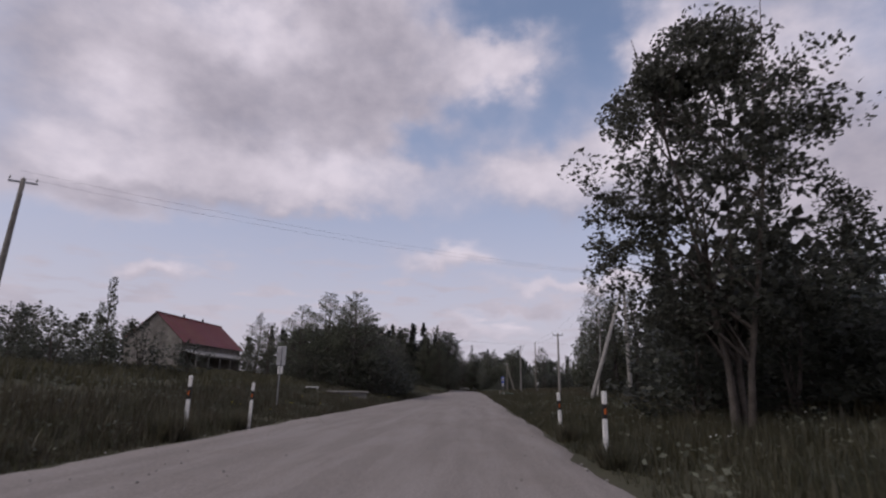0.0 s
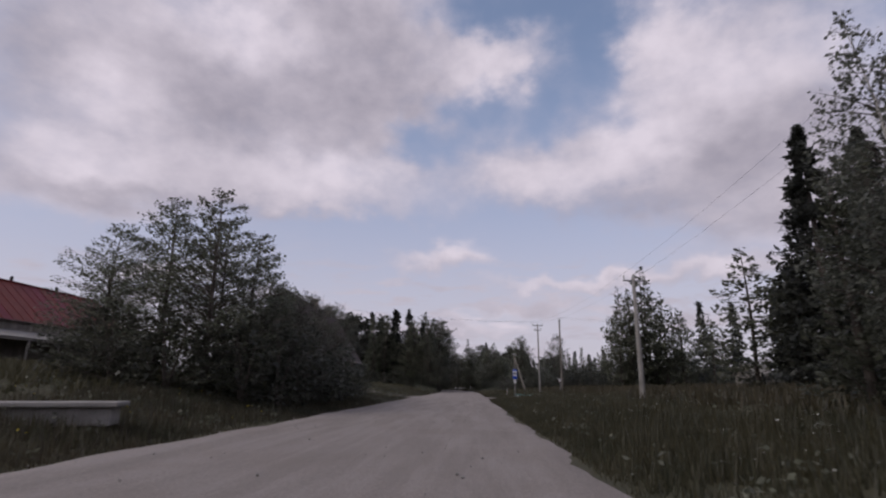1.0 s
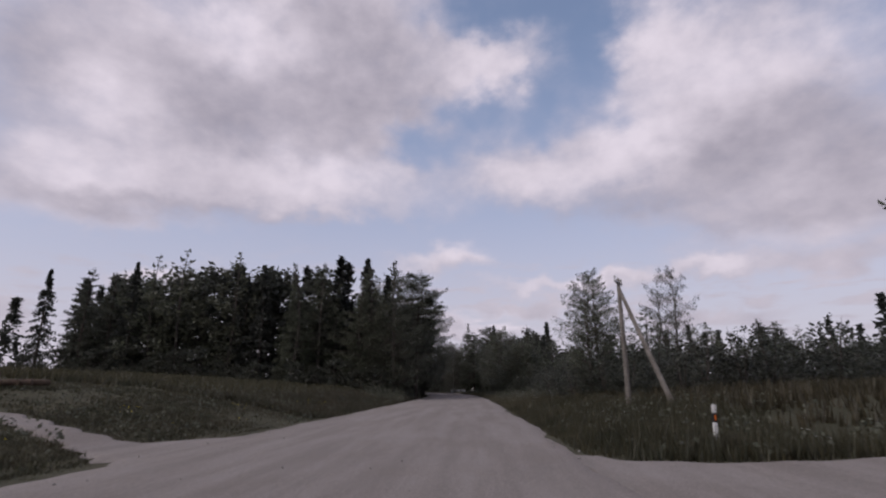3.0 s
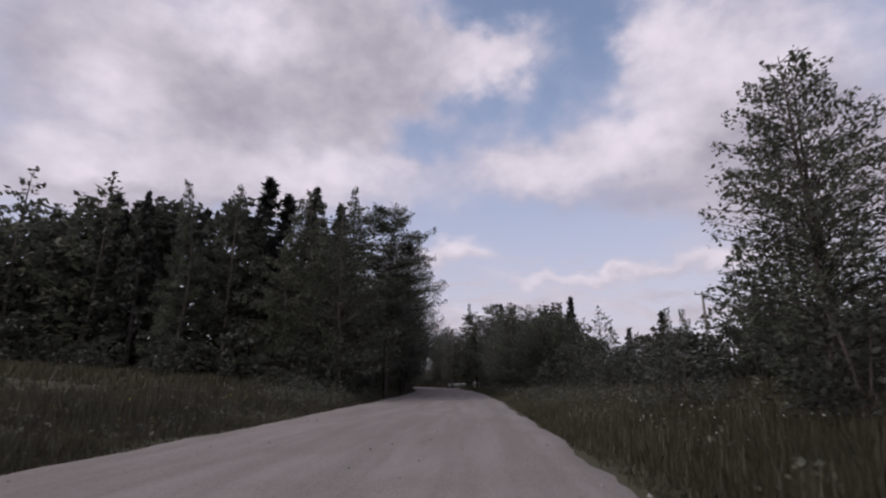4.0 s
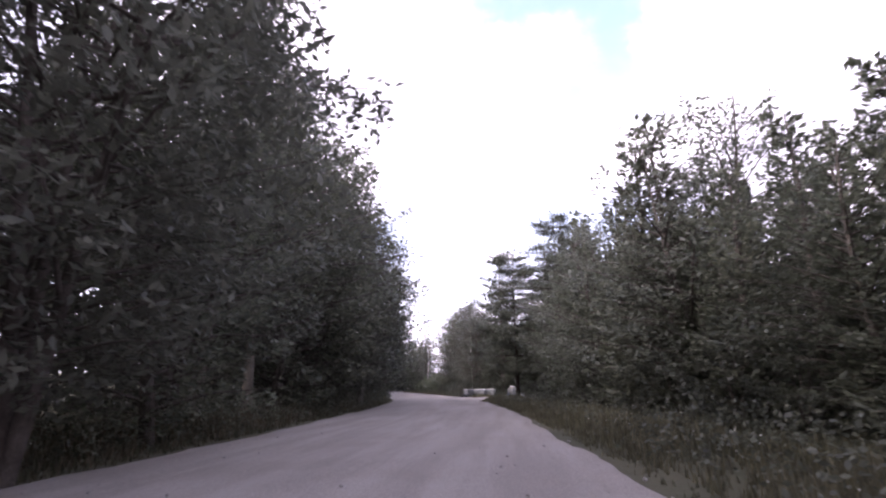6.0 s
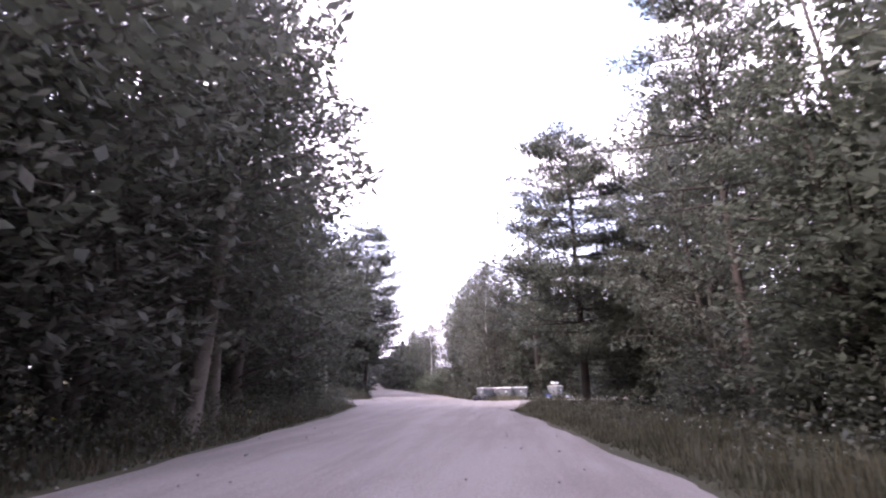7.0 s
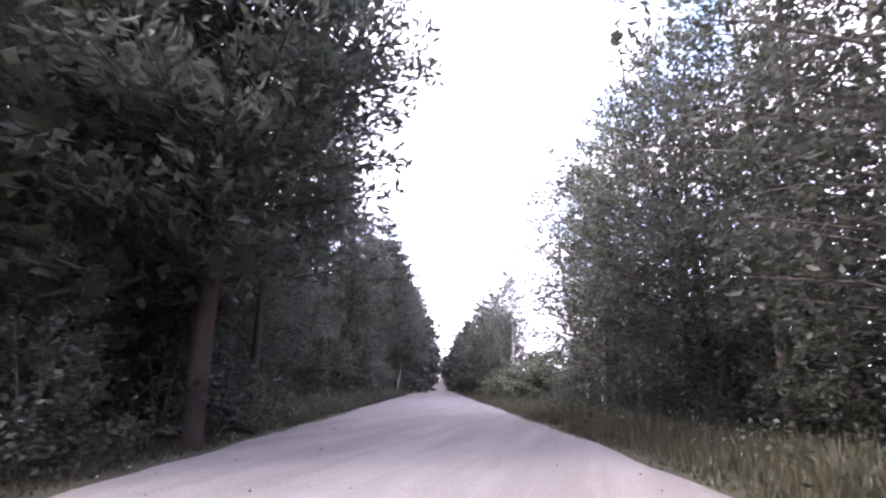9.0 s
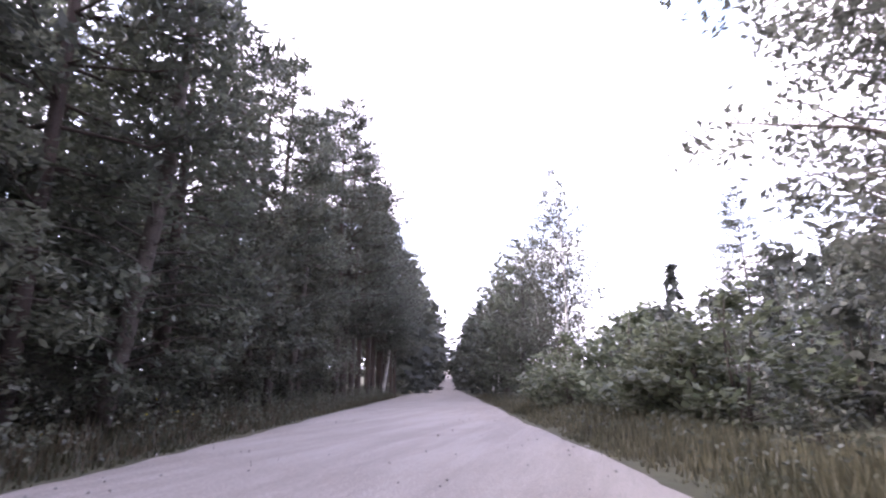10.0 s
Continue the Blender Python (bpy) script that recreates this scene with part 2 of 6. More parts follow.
YELLOW = material("yellow_petals", ((0.55, 0.42, 0.03), (0.6, 0.5, 0.05)), rough=0.7, bump=0)
CONCRETE = material("concrete", ((0.21, 0.198, 0.185), (0.29, 0.275, 0.26), (0.15, 0.142, 0.13)), scale=1.2, fine=30, bump=0.5)
WOODPOLE = material("weathered_pole", ((0.13, 0.115, 0.10), (0.22, 0.20, 0.18)), scale=2, fine=18, bump=0.7)
PLASTER = material("old_plaster", ((0.115, 0.102, 0.087), (0.17, 0.152, 0.132), (0.075, 0.068, 0.06)), scale=0.8, fine=9, bump=0.6)
PLANK = material("grey_planks", ((0.15, 0.138, 0.122), (0.22, 0.205, 0.185)), scale=1.4, fine=16, bump=0.6, per=0.18)
ROOFTILE = material("brown_roof_tiles", ((0.060, 0.045, 0.045), (0.085, 0.062, 0.060), (0.05, 0.05, 0.04)), scale=1.0, fine=12, bump=0.4, per=0.2)
REDROOF = material("red_sheet_roof", ((0.125, 0.016, 0.015), (0.165, 0.024, 0.021)), rough=0.5, scale=0.8, fine=20, bump=0.15, per=0.06)
WHITEPAINT = material("white_paint", ((0.66, 0.65, 0.63), (0.78, 0.77, 0.75)), rough=0.5, scale=2, fine=30, bump=0.15)
BLACKPAINT = material("black_paint", ((0.02, 0.02, 0.02), (0.035, 0.033, 0.03)), rough=0.5, bump=0.1)
ORANGE = material("orange_reflector", ((0.55, 0.12, 0.02), (0.6, 0.16, 0.03)), rough=0.3, bump=0)
BLUE = material("blue_sign_paint", ((0.012, 0.06, 0.42), (0.02, 0.085, 0.50)), rough=0.35, bump=0.05)
GALV = material("galvanised_steel", ((0.30, 0.30, 0.31), (0.42, 0.42, 0.43)), rough=0.45, metal=0.6, scale=3, fine=25, bump=0.1)
BINGREY = material("galvanised_bin", ((0.22, 0.225, 0.24), (0.30, 0.305, 0.32), (0.17, 0.17, 0.175)), rough=0.55, metal=0.3, scale=2, fine=14, bump=0.15, per=0.1)
BINLID = material("pale_lid", ((0.40, 0.39, 0.37), (0.55, 0.53, 0.50)), rough=0.55, scale=3, fine=20, bump=0.1, per=0.1)
RUBBER = material("rubber", ((0.02, 0.02, 0.02), (0.03, 0.03, 0.03)), rough=0.8, bump=0.1)
GLASS_DARK = material("dark_window_glass", ((0.012, 0.012, 0.014), (0.02, 0.02, 0.022)), rough=0.08, bump=0)
TURQ = material("turquoise_paint", ((0.10, 0.30, 0.30), (0.16, 0.38, 0.36)), rough=0.6, scale=4, fine=30, bump=0.3)
RED = material("red_paint", ((0.50, 0.03, 0.03), (0.55, 0.05, 0.04)), rough=0.4, bump=0.05)
BAG = material("black_bag", ((0.015, 0.015, 0.016), (0.03, 0.03, 0.03)), rough=0.35, scale=6, fine=14, bump=0.8)
LITTER = material("litter_paper", ((0.45, 0.45, 0.45), (0.3, 0.33, 0.4)), rough=0.7, scale=8, bump=0.3)
LOG = material("cut_logs", ((0.075, 0.055, 0.040), (0.12, 0.090, 0.062)), scale=3, fine=20, bump=0.5, per=0.2)
BRICK = material("chimney_brick", ((0.22, 0.19, 0.165), (0.28, 0.25, 0.22), (0.16, 0.10, 0.08)), scale=5, fine=14, bump=0.5)
CERAMIC = material("insulator_glaze", ((0.5, 0.5, 0.48), (0.6, 0.6, 0.58)), rough=0.2, bump=0)
WIRE = material("wire", ((0.06, 0.06, 0.06), (0.09, 0.09, 0.09)), rough=0.5, metal=0.5, bump=0)


# ---- mesh helpers ----
def mesh_of(name, verts, faces, mat, smooth=False):
    me = bpy.data.meshes.new(name)
    me.from_pydata([tuple(v) for v in verts], [], faces)
    me.materials.append(mat)
    if smooth:
        me.polygons.foreach_set("use_smooth", [True] * len(me.polygons))
    me.update()
    return me


def fast_mesh(name, verts, size, mat):
    """A mesh of separate faces of `size` corners each, from an array of corners."""
    verts = np.asarray(verts, dtype=np.float32).reshape(-1, 3)
    n = len(verts) // size
    me = bpy.data.meshes.new(name)
    me.vertices.add(n * size)
    me.vertices.foreach_set("co", verts.ravel())
    me.loops.add(n * size)
    me.loops.foreach_set("vertex_index", np.arange(n * size, dtype=np.int32))
    me.polygons.add(n)
    me.polygons.foreach_set("loop_start", np.arange(0, n * size, size, dtype=np.int32))
    me.materials.append(mat)
    me.update(calc_edges=True)
    me.validate()
    return me


def part(name, me, parent, label=""):
    ob = new(name, me)
    ob.parent = parent
    if label:
        ob["label"] = label
    return ob


def box_bm(bm, size, m, bevel=0.0):
    made = bmesh.ops.create_cube(bm, size=1.0, matrix=m @ Matrix.Diagonal((*size, 1)))
    if bevel:
        edges = list({e for v in made["verts"] for e in v.link_edges})
        bmesh.ops.bevel(bm, geom=edges, offset=bevel, segments=2, affect="EDGES", profile=0.5)


def done(bm, name, mat):
    me = bpy.data.meshes.new(name)
    bm.to_mesh(me)
    bm.free()
    me.materials.append(mat)
    return me


def box(name, size, m, mat, bevel=0.0):
    bm = bmesh.new()
    box_bm(bm, size, m, bevel)
    return done(bm, name, mat)


def cone_bm(bm, r1, r2, depth, m, seg=12):
    bmesh.ops.create_cone(bm, cap_ends=True, segments=seg, radius1=r1, radius2=r2, depth=depth, matrix=m)


def cyl(name, r1, r2, depth, m, mat, seg=12):
    bm = bmesh.new()
    cone_bm(bm, r1, r2, depth, m, seg)
    return done(bm, name, mat)


def tubes(paths, seg=6):
    """Tapered tubes: each path is a list of (point, radius)."""
    vs, fs = [], []
    for path in paths:
        base = len(vs)
        pts = [np.array(p, float) for p, _ in path]
        for i, (p, r) in enumerate(path):
            d = pts[min(i + 1, len(pts) - 1)] - pts[max(i - 1, 0)]
            d = d / (np.linalg.norm(d) + 1e-9)
            u = np.cross(d, (0.3, 1, 0.1) if abs(d[2]) > 0.8 else (0, 0, 1))
            u /= np.linalg.norm(u)
            w = np.cross(d, u)
            for k in range(seg):
                a = 2 * math.pi * k / seg
                vs.append(np.array(p) + r * (math.cos(a) * u + math.sin(a) * w))
        for i in range(len(path) - 1):
            for k in range(seg):
                a, b = base + i * seg + k, base + i * seg + (k + 1) % seg
                fs.append((a, b, b + seg, a + seg))
        fs.append(tuple(base + (len(path) - 1) * seg + k for k in range(seg)))
    return vs, fs


def empty(name, m):
    ob = new(name)
    ob.empty_display_size = 0.3
    ob.matrix_world = m
    return ob


# ---- lie of the land ----
ROAD_Y = [-400, 100, 140, 155, 180, 207, 230, 251, 271, 287, 326, 430, 600, 1500]
ROAD_X = [-2.25, -2.25, -2.25, -2.4, -3.3, -5.2, -8.8, -13.5, -19, -23.6, -34.4, -63.2, -110.2, -359.2]
_fy = np.arange(-420, 1500, 1.0)
_fx = np.interp(_fy, ROAD_Y, ROAD_X)
_fx = np.convolve(np.pad(_fx, 12, mode="edge"), np.ones(25) / 25, mode="valid")


def mid(y):
    return np.interp(y, _fy, _fx)


HALF = 4.5
LEFT_D, LEFT_Z = [0, 1.0, 5, 9, 18, 36, 90, 400], [-0.06, -0.10, 0.75, 1.35, 2.0, 3.2, 4.5, 6.0]
RIGHT_D, RIGHT_Z = [0, 1.2, 4, 7, 12, 40, 100, 400], [-0.06, -0.10, 0.28, 0.62, 0.9, 1.6, 2.5, 4.0]


def rise(y):
    """The long slope far ahead."""
    f = np.clip((np.asarray(y, float) - 400) / 480, 0, 1)
    return 17 * f * f * (3 - 2 * f)


def land(x, y):
    """Height of the ground."""
    x, y = np.asarray(x, float), np.asarray(y, float)
    d = x - mid(y)
    wood = np.clip((y - 148) / 25, 0, 1)
    fade = 1 - 0.6 * wood * wood * (3 - 2 * wood)
    side = np.where(d < 0, np.interp(-d - HALF, LEFT_D, LEFT_Z), np.interp(d - HALF, RIGHT_D, RIGHT_Z))
    # the two junctions lie level with the road
    j1 = np.clip((np.abs(y - 95) - 5) / 5, 0, 1)
    j2 = np.clip((np.abs(y - 236) - 12) / 8, 0, 1)
    bank = np.clip((np.abs(y - 238) - 12) / 16, 0, 1)
    j2 = np.where(d > 0, 0.2 + 0.8 * j2, 2.5 - 1.5 * bank)
    side = np.where(side > 0, side * fade * np.where(d > 0, 0.15 + 0.85 * j1, 0.6 + 0.4 * j1) * j2, side)
    side = np.where(np.abs(d) < HALF, -0.06, side)
    return side + rise(y)


def gz(x, y):
    return float(land(x, y))


def grid(name, xs, ys, mat, lift=0.0):
    """A sheet over the land; xs are offsets from the middle of the road."""
    X = mid(ys)[:, None] + xs[None, :]
    Y = np.repeat(ys[:, None], len(xs), 1)
    Z = land(X, Y) + lift
    verts = np.stack([X, Y, Z], -1).reshape(-1, 3)
    w = len(xs)
    faces = [(j * w + i, j * w + i + 1, (j + 1) * w + i + 1, (j + 1) * w + i) for j in range(len(ys) - 1) for i in range(w - 1)]
    return mesh_of(name, verts, faces, mat, True)


gx = np.array([-1200, -400, -200, -120, -80, -55, -40, -30, -24, -19, -16, -13.5, -11.5, -9.5, -8, -6.8, -5.8, -5.2, -4.7, -4.25, -4.0, 0,
               4.0, 4.25, 4.7, 5.4, 6.2, 7.2, 8.4, 9.8, 11.5, 13.5, 16.5, 20, 26, 34, 46, 65, 100, 200, 400, 1200])
gy = np.concatenate([np.arange(-400, -20, 40), np.arange(-20, 340, 2.0), np.arange(340, 600, 10), np.arange(600, 1500, 60)])
ground = new("ground", grid("ground", gx, gy, SOIL))
tagged(ground, "uneven meadow and forest floor with dry grass", "ground", kind="structure")


def make_road():
    rng = np.random.default_rng(3)
    ys = np.concatenate([np.arange(-60, 0, 3.0), np.arange(0, 330, 0.5), np.arange(330, 1490, 8.0)])
    us = np.array([-1.0, -0.97, -0.9, -0.75, -0.6, -0.45, -0.3, -0.1, 0.1, 0.25, 0.4, 0.55, 0.7, 0.85, 0.93, 0.975, 1.0])
    wl = HALF + 0.10 * np.sin(ys * 0.37) + 0.07 * np.sin(ys * 1.3 + 1) + rng.normal(0, 0.04, len(ys))
    wr = HALF + 0.10 * np.sin(ys * 0.29 + 2) + 0.08 * np.sin(ys * 1.1) + rng.normal(0, 0.04, len(ys))
    narrow = 1 - 0.02 * np.clip((ys - 150) / 40, 0, 1)
    X = mid(ys)[:, None] + np.where(us[None] < 0, us[None] * (wl * narrow)[:, None], us[None] * (wr * narrow)[:, None])
    Y = np.repeat(ys[:, None], len(us), 1)
    crown = 0.03 * (1 - us ** 2)
    rut = -0.018 * (np.exp(-((us * HALF - 1.2) / 0.3) ** 2) + np.exp(-((us * HALF - 2.7) / 0.3) ** 2) + np.exp(-((us * HALF + 1.4) / 0.35) ** 2) + np.exp(-((us * HALF + 2.9) / 0.35) ** 2))
    lip = np.where(np.abs(us) > 0.96, -0.09, 0) + np.where((np.abs(us) > 0.86) & (np.abs(us) < 0.96), 0.012, 0)
    Z = rise(Y) + (crown + rut + lip)[None, :] + rng.normal(0, 0.004, X.shape)
    w = len(us)
    faces = [(j * w + i, j * w + i + 1, (j + 1) * w + i + 1, (j + 1) * w + i) for j in range(len(ys) - 1) for i in range(w - 1)]
    ob = new("road", mesh_of("road", np.stack([X, Y, Z], -1).reshape(-1, 3), faces, GRAVEL, True))
    tagged(ob, "pale pinkish packed gravel road with faint wheel tracks", "road", kind="structure")


make_road()


def track(name, a, b, label, lift=0.05):
    """A gravel side road between two edges, each a few corners, laid on the land."""
    def resample(p, n):
        p = np.array(p, float)
        s = np.concatenate([[0], np.cumsum(np.linalg.norm(np.diff(p, axis=0), axis=1))])
        q = np.linspace(0, s[-1], n)
        return np.stack([np.interp(q, s, p[:, 0]), np.interp(q, s, p[:, 1])], -1)
    n, m = 60, 14
    A, B = resample(a, n), resample(b, n)
    A += 0.12 * np.sin(np.arange(n) * 1.7)[:, None]
    B += 0.12 * np.sin(np.arange(n) * 1.3 + 1)[:, None]
    u = np.linspace(0, 1, m)[None, :, None]
    XY = A[:, None] * (1 - u) + B[:, None] * u
    Z = np.maximum(land(XY[..., 0], XY[..., 1]), -0.045) + lift
    Z[:, 0] -= 0.09
    Z[:, -1] -= 0.09
    near = np.abs(XY[..., 0] - mid(XY[..., 1])) < HALF + 0.1
    Z = np.where(near, np.minimum(Z, -0.005), Z)
    faces = [(j * m + i, j * m + i + 1, (j + 1) * m + i + 1, (j + 1) * m + i) for j in range(n - 1) for i in range(m - 1)]
    ob = new(name, mesh_of(name, np.concatenate([XY, Z[..., None]], -1).reshape(-1, 3), faces, GRAVEL, True))
    tagged(ob, label, "road", kind="structure")


track("side_road_1", [(1.6, 86.5), (2.6, 88.4), (4.2, 91.4), (8, 93.4), (20, 95.4)], [(1.6, 99.0), (2.4, 97.0), (4.8, 95.8), (9, 96.2), (20, 97.6)], "gravel side road branching off through the grass")
track("side_road_2", [(-6.0, 95.5), (-8.3, 97.3), (-12, 99.6), (-18.5, 102.0)], [(-6.0, 102.5), (-8.2, 99.2), (-12, 100.6), (-18.5, 102.8)], "narrow gravel driveway leading towards the old house")
track("side_road_3", [(-3.6, 217), (-2.6, 222), (-1, 228.2), (1.5, 230.8), (8, 232), (30, 235), (70, 240)], [(-9.3, 246), (-7.2, 240.5), (-6.1, 236.8), (-4.4, 234.6), (-2.5, 233.7), (-0.2, 234.3), (2.2, 235.6), (10, 237.5), (30, 241)], "wide gravel junction beside the waste containers")
track("side_road_4", [(-11.6, 226), (-13.8, 230.5), (-16.2, 233.0), (-21, 235.6), (-45, 251), (-80, 280)], [(-16.7, 249), (-17.6, 245.2), (-18.9, 241.6), (-22.5, 241.2), (-45, 257), (-85, 292)], "gravel forest road branching off at the junction")


# ---- trees, shrubs and grass ----
def leaf_quads(c, size, rng, slim=0.55, droop=0.0):
    """Bent-diamond leaves or sprays, one quad each, at the centres c."""
    n = len(c)
    u = rng.normal(size=(n, 3))
    u[:, 2] = u[:, 2] * 0.6 - droop
    u /= np.linalg.norm(u, axis=1, keepdims=True)
    v = np.cross(u, rng.normal(size=(n, 3)))
    v /= np.linalg.norm(v, axis=1, keepdims=True) + 1e-9
    s = (size * rng.uniform(0.6, 1.35, n))[:, None]
    w = np.cross(u, v)
    return np.stack([c - u * s, c + v * s * slim + w * s * 0.15, c + u * s, c - v * s * slim + w * s * 0.15], 1)


def ball(count, rng):
    """Directions of any length up to one."""
    v = rng.normal(size=(count, 3))
    return v / np.linalg.norm(v, axis=1, keepdims=True) * rng.uniform(0, 1, (count, 1)) ** 0.4


def cluster(centres, radius, count, rng, flat=1.0):
    """Leaf places in loose clumps round the centres."""
    k = rng.integers(0, len(centres), count)
    off = ball(count, rng) * radius * 1.7
    off[:, 2] *= flat
    return centres[k] + off


def profile(u, kind):
    if kind == "round":
        return np.sin(np.pi * np.clip(u, 0.02, 0.98) ** 0.75) ** 0.55
    if kind == "egg":
        return np.sin(np.pi * np.clip(u, 0.02, 0.98) ** 0.6) ** 0.8
    return np.clip(1 - u, 0, 1) ** 0.8 * np.clip(u * 6 + 0.35, 0, 1)      # cone


def broadleaf(h, r, base, leaves, size, seed, kind="round", stems=1, lean=0.0, clumps=70, tuft=0.5, slim=0.55, droop=0.0, core=1200, core_size=0.17, stout=0.0115):
    """Wood (paths) and leaf corners of a broad-leaved tree."""
    rng = np.random.default_rng(seed)
    wood = []
    tops = []
    for s in range(stems):
        a = 2 * math.pi * s / max(stems, 1) + rng.uniform(0, 1)
        k = 0.17 * h if stems > 1 else 0.03 * h
        tip = np.array([math.cos(a) * k + lean * h, math.sin(a) * k, h * rng.uniform(0.82, 0.95)])
        bend = np.array([rng.normal(0, 0.02) * h, rng.normal(0, 0.02) * h, 0])
        r0 = stout * h / math.sqrt(stems) + 0.015
        foot = 0.015 * h * (stems > 1)
        path = [(np.array([math.cos(a) * foot, math.sin(a) * foot, -0.3]), r0 * 1.25)]
        for f in (0.15, 0.35, 0.55, 0.75, 1.0):
            path.append((tip * f + bend * math.sin(f * 3), r0 * (1.05 - f * 0.93)))
        wood.append(path)
        tops.append(path)
    ends = []
    for i in range(clumps):
        u = rng.uniform(0.02, 1.0)
        a = rng.uniform(0, 2 * math.pi)
        rr = r * profile(u, kind) * math.sqrt(rng.uniform(0.25, 1.0)) * rng.uniform(0.78, 1.14)
        z = base + (h - base) * u * 0.97
        e = np.array([math.cos(a) * rr + lean * h * u, math.sin(a) * rr, z])
        ends.append(e)
        if i % 5 == 0:
            p = tops[(i // 5) % len(tops)]
            zs = [q[0][2] for q in p]
            z0 = max(0.15 * h, min(z - 0.45 * rr - 0.08 * h, zs[-1]))
            s0 = np.array([np.interp(z0, zs, [q[0][j] for q in p]) for j in range(3)])
            rad = stout * 0.4 * h * (1.15 - u * 0.7)
            m = s0 * 0.45 + e * 0.55 + np.array([0, 0, 0.04 * h])
            wood.append([(s0, rad), (m, rad * 0.55), (e * 0.9 + m * 0.1, rad * 0.15)])
    ends = np.array(ends)
    weight = rng.uniform(0.35, 1.0, len(ends)) ** 1.5
    k = rng.choice(len(ends), leaves, p=weight / weight.sum())
    off = ball(leaves, rng) * tuft * 1.7 * rng.uniform(0.6, 1.25, len(ends))[k][:, None]
    off[:, 2] *= 0.7
    pts = ends[k] + off
    pts[:, 2] = np.maximum(pts[:, 2], 0.12)
    inner = cluster(ends * np.array([0.52, 0.52, 0.90]) + np.array([0, 0, 0.08 * h]), tuft * 0.7, core, rng)
    inner[:, 2] = np.clip(inner[:, 2], 0.25, h * 0.86)
    return wood, np.concatenate([leaf_quads(pts, size, rng, slim, droop), leaf_quads(inner, core_size, rng, 0.7, droop)])


def sprays(axis, leaves, rng, spread, thick, size, slim, sag, tilt):
    """Leaf corners along boughs: axis is an array of boughs, each (start, end); the sprays lie in a flat fan, tops to the sky."""
    s0, s1 = axis[:, 0], axis[:, 1]
    length = np.linalg.norm(s1 - s0, axis=1)
    k = rng.choice(len(axis), leaves, p=length ** 1.1 / (length ** 1.1).sum())
    f = rng.uniform(0, 1, leaves) ** 0.75
    d = (s1 - s0)[k]
    out = d / (np.linalg.norm(d, axis=1, keepdims=True) + 1e-9)
    side = np.cross(out, (0, 0, 1.0))
    side /= np.linalg.norm(side, axis=1, keepdims=True) + 1e-9
    reach = (spread * length[k] * (1.15 - 0.75 * f) + 0.12) * rng.uniform(-1, 1, leaves)
    c = s0[k] + d * f[:, None] + side * reach[:, None]
    c[:, 2] += rng.normal(0, 1, leaves) * thick * (0.5 + 0.5 * length[k] / length.max()) - sag * np.abs(reach) - sag * 0.35 * length[k] * f ** 2
    u = out * 0.7 + side * (np.sign(reach) * 0.6)[:, None] + rng.normal(0, tilt, (leaves, 3))
    u[:, 2] -= sag * 0.6
    u /= np.linalg.norm(u, axis=1, keepdims=True)
    up = np.array([0, 0, 1.0]) + rng.normal(0, tilt, (leaves, 3))
    v = np.cross(u, up)
    v /= np.linalg.norm(v, axis=1, keepdims=True) + 1e-9
    w = np.cross(v, u)
    r = (size * rng.uniform(0.6, 1.35, leaves))[:, None]
    return np.stack([c - u * r, c + v * r * slim - w * r * 0.18, c + u * r, c - v * r * slim - w * r * 0.18], 1)


def bough_tree(h, r, base, boughs, leaves, size, seed, kind="round", lift=0.5, spread=0.34, thick=0.16, slim=0.55, sag=0.25, tilt=0.45, stout=0.0115, bare=0.30, forks=1):
    """Wood (paths) and leaf corners of a tree whose crown is built of separate boughs in tiers."""
    rng = np.random.default_rng(seed)
    stems = []
    for i in range(forks):
        a, k = 2 * math.pi * i / forks + rng.uniform(0, 1), (0.13 * h if forks > 1 else 0.02 * h)
        bend = rng.normal(0, 0.022, 2) * h
        tip = np.array([math.cos(a) * k, math.sin(a) * k, h * (0.97 if i == 0 else rng.uniform(0.8, 0.93))])
        r0 = stout * h / math.sqrt(forks) + 0.02
        stems.append([(tip * f + np.array([bend[0], bend[1], 0]) * math.sin(f * 3.0) - np.array([0, 0, 0.3 * (f == 0)]), r0 * (1.2 * (f == 0) + (f > 0) * (1.05 - 0.95 * f))) for f in (0, 0.15, 0.35, 0.55, 0.75, 1.0)])
    wood, axis = list(stems), []
    for i in range(boughs):
        u = (i + rng.uniform(0, 1)) / boughs
        a = i * 2.39996 + rng.normal(0, 0.35)
        reach = max(0.25, r * profile(u, kind) * rng.uniform(0.62, 1.12))
        z1 = base + (h - base) * u * 0.98
        up = lift * (0.35 + 0.9 * u) * rng.uniform(0.5, 1.4)
        p = stems[i % forks]
        zs = [q[0][2] for q in p]
        z0 = min(max(z1 - reach * up, 0.06 * h), zs[-1] - 0.02 * h)
        s0 = np.array([np.interp(z0, zs, [q[0][j] for q in p]) for j in range(3)])
        e = np.array([math.cos(a) * reach + s0[0] * 0.6, math.sin(a) * reach + s0[1] * 0.6, z1])
        m = s0 * 0.5 + e * 0.5 + np.array([0, 0, 0.06 * reach])
        rad = 0.012 + 0.008 * reach
        wood.append([(s0, rad), (m, rad * 0.6), (e, rad * 0.18)])
        axis.append((s0 + (e - s0) * bare, e + (e - s0) * 0.08))
    axis = np.array(axis)
    quads = sprays(axis, leaves, rng, spread, thick, size, slim, sag, tilt)
    quads[..., 2] = np.maximum(quads[..., 2], 0.08)
    return wood, quads


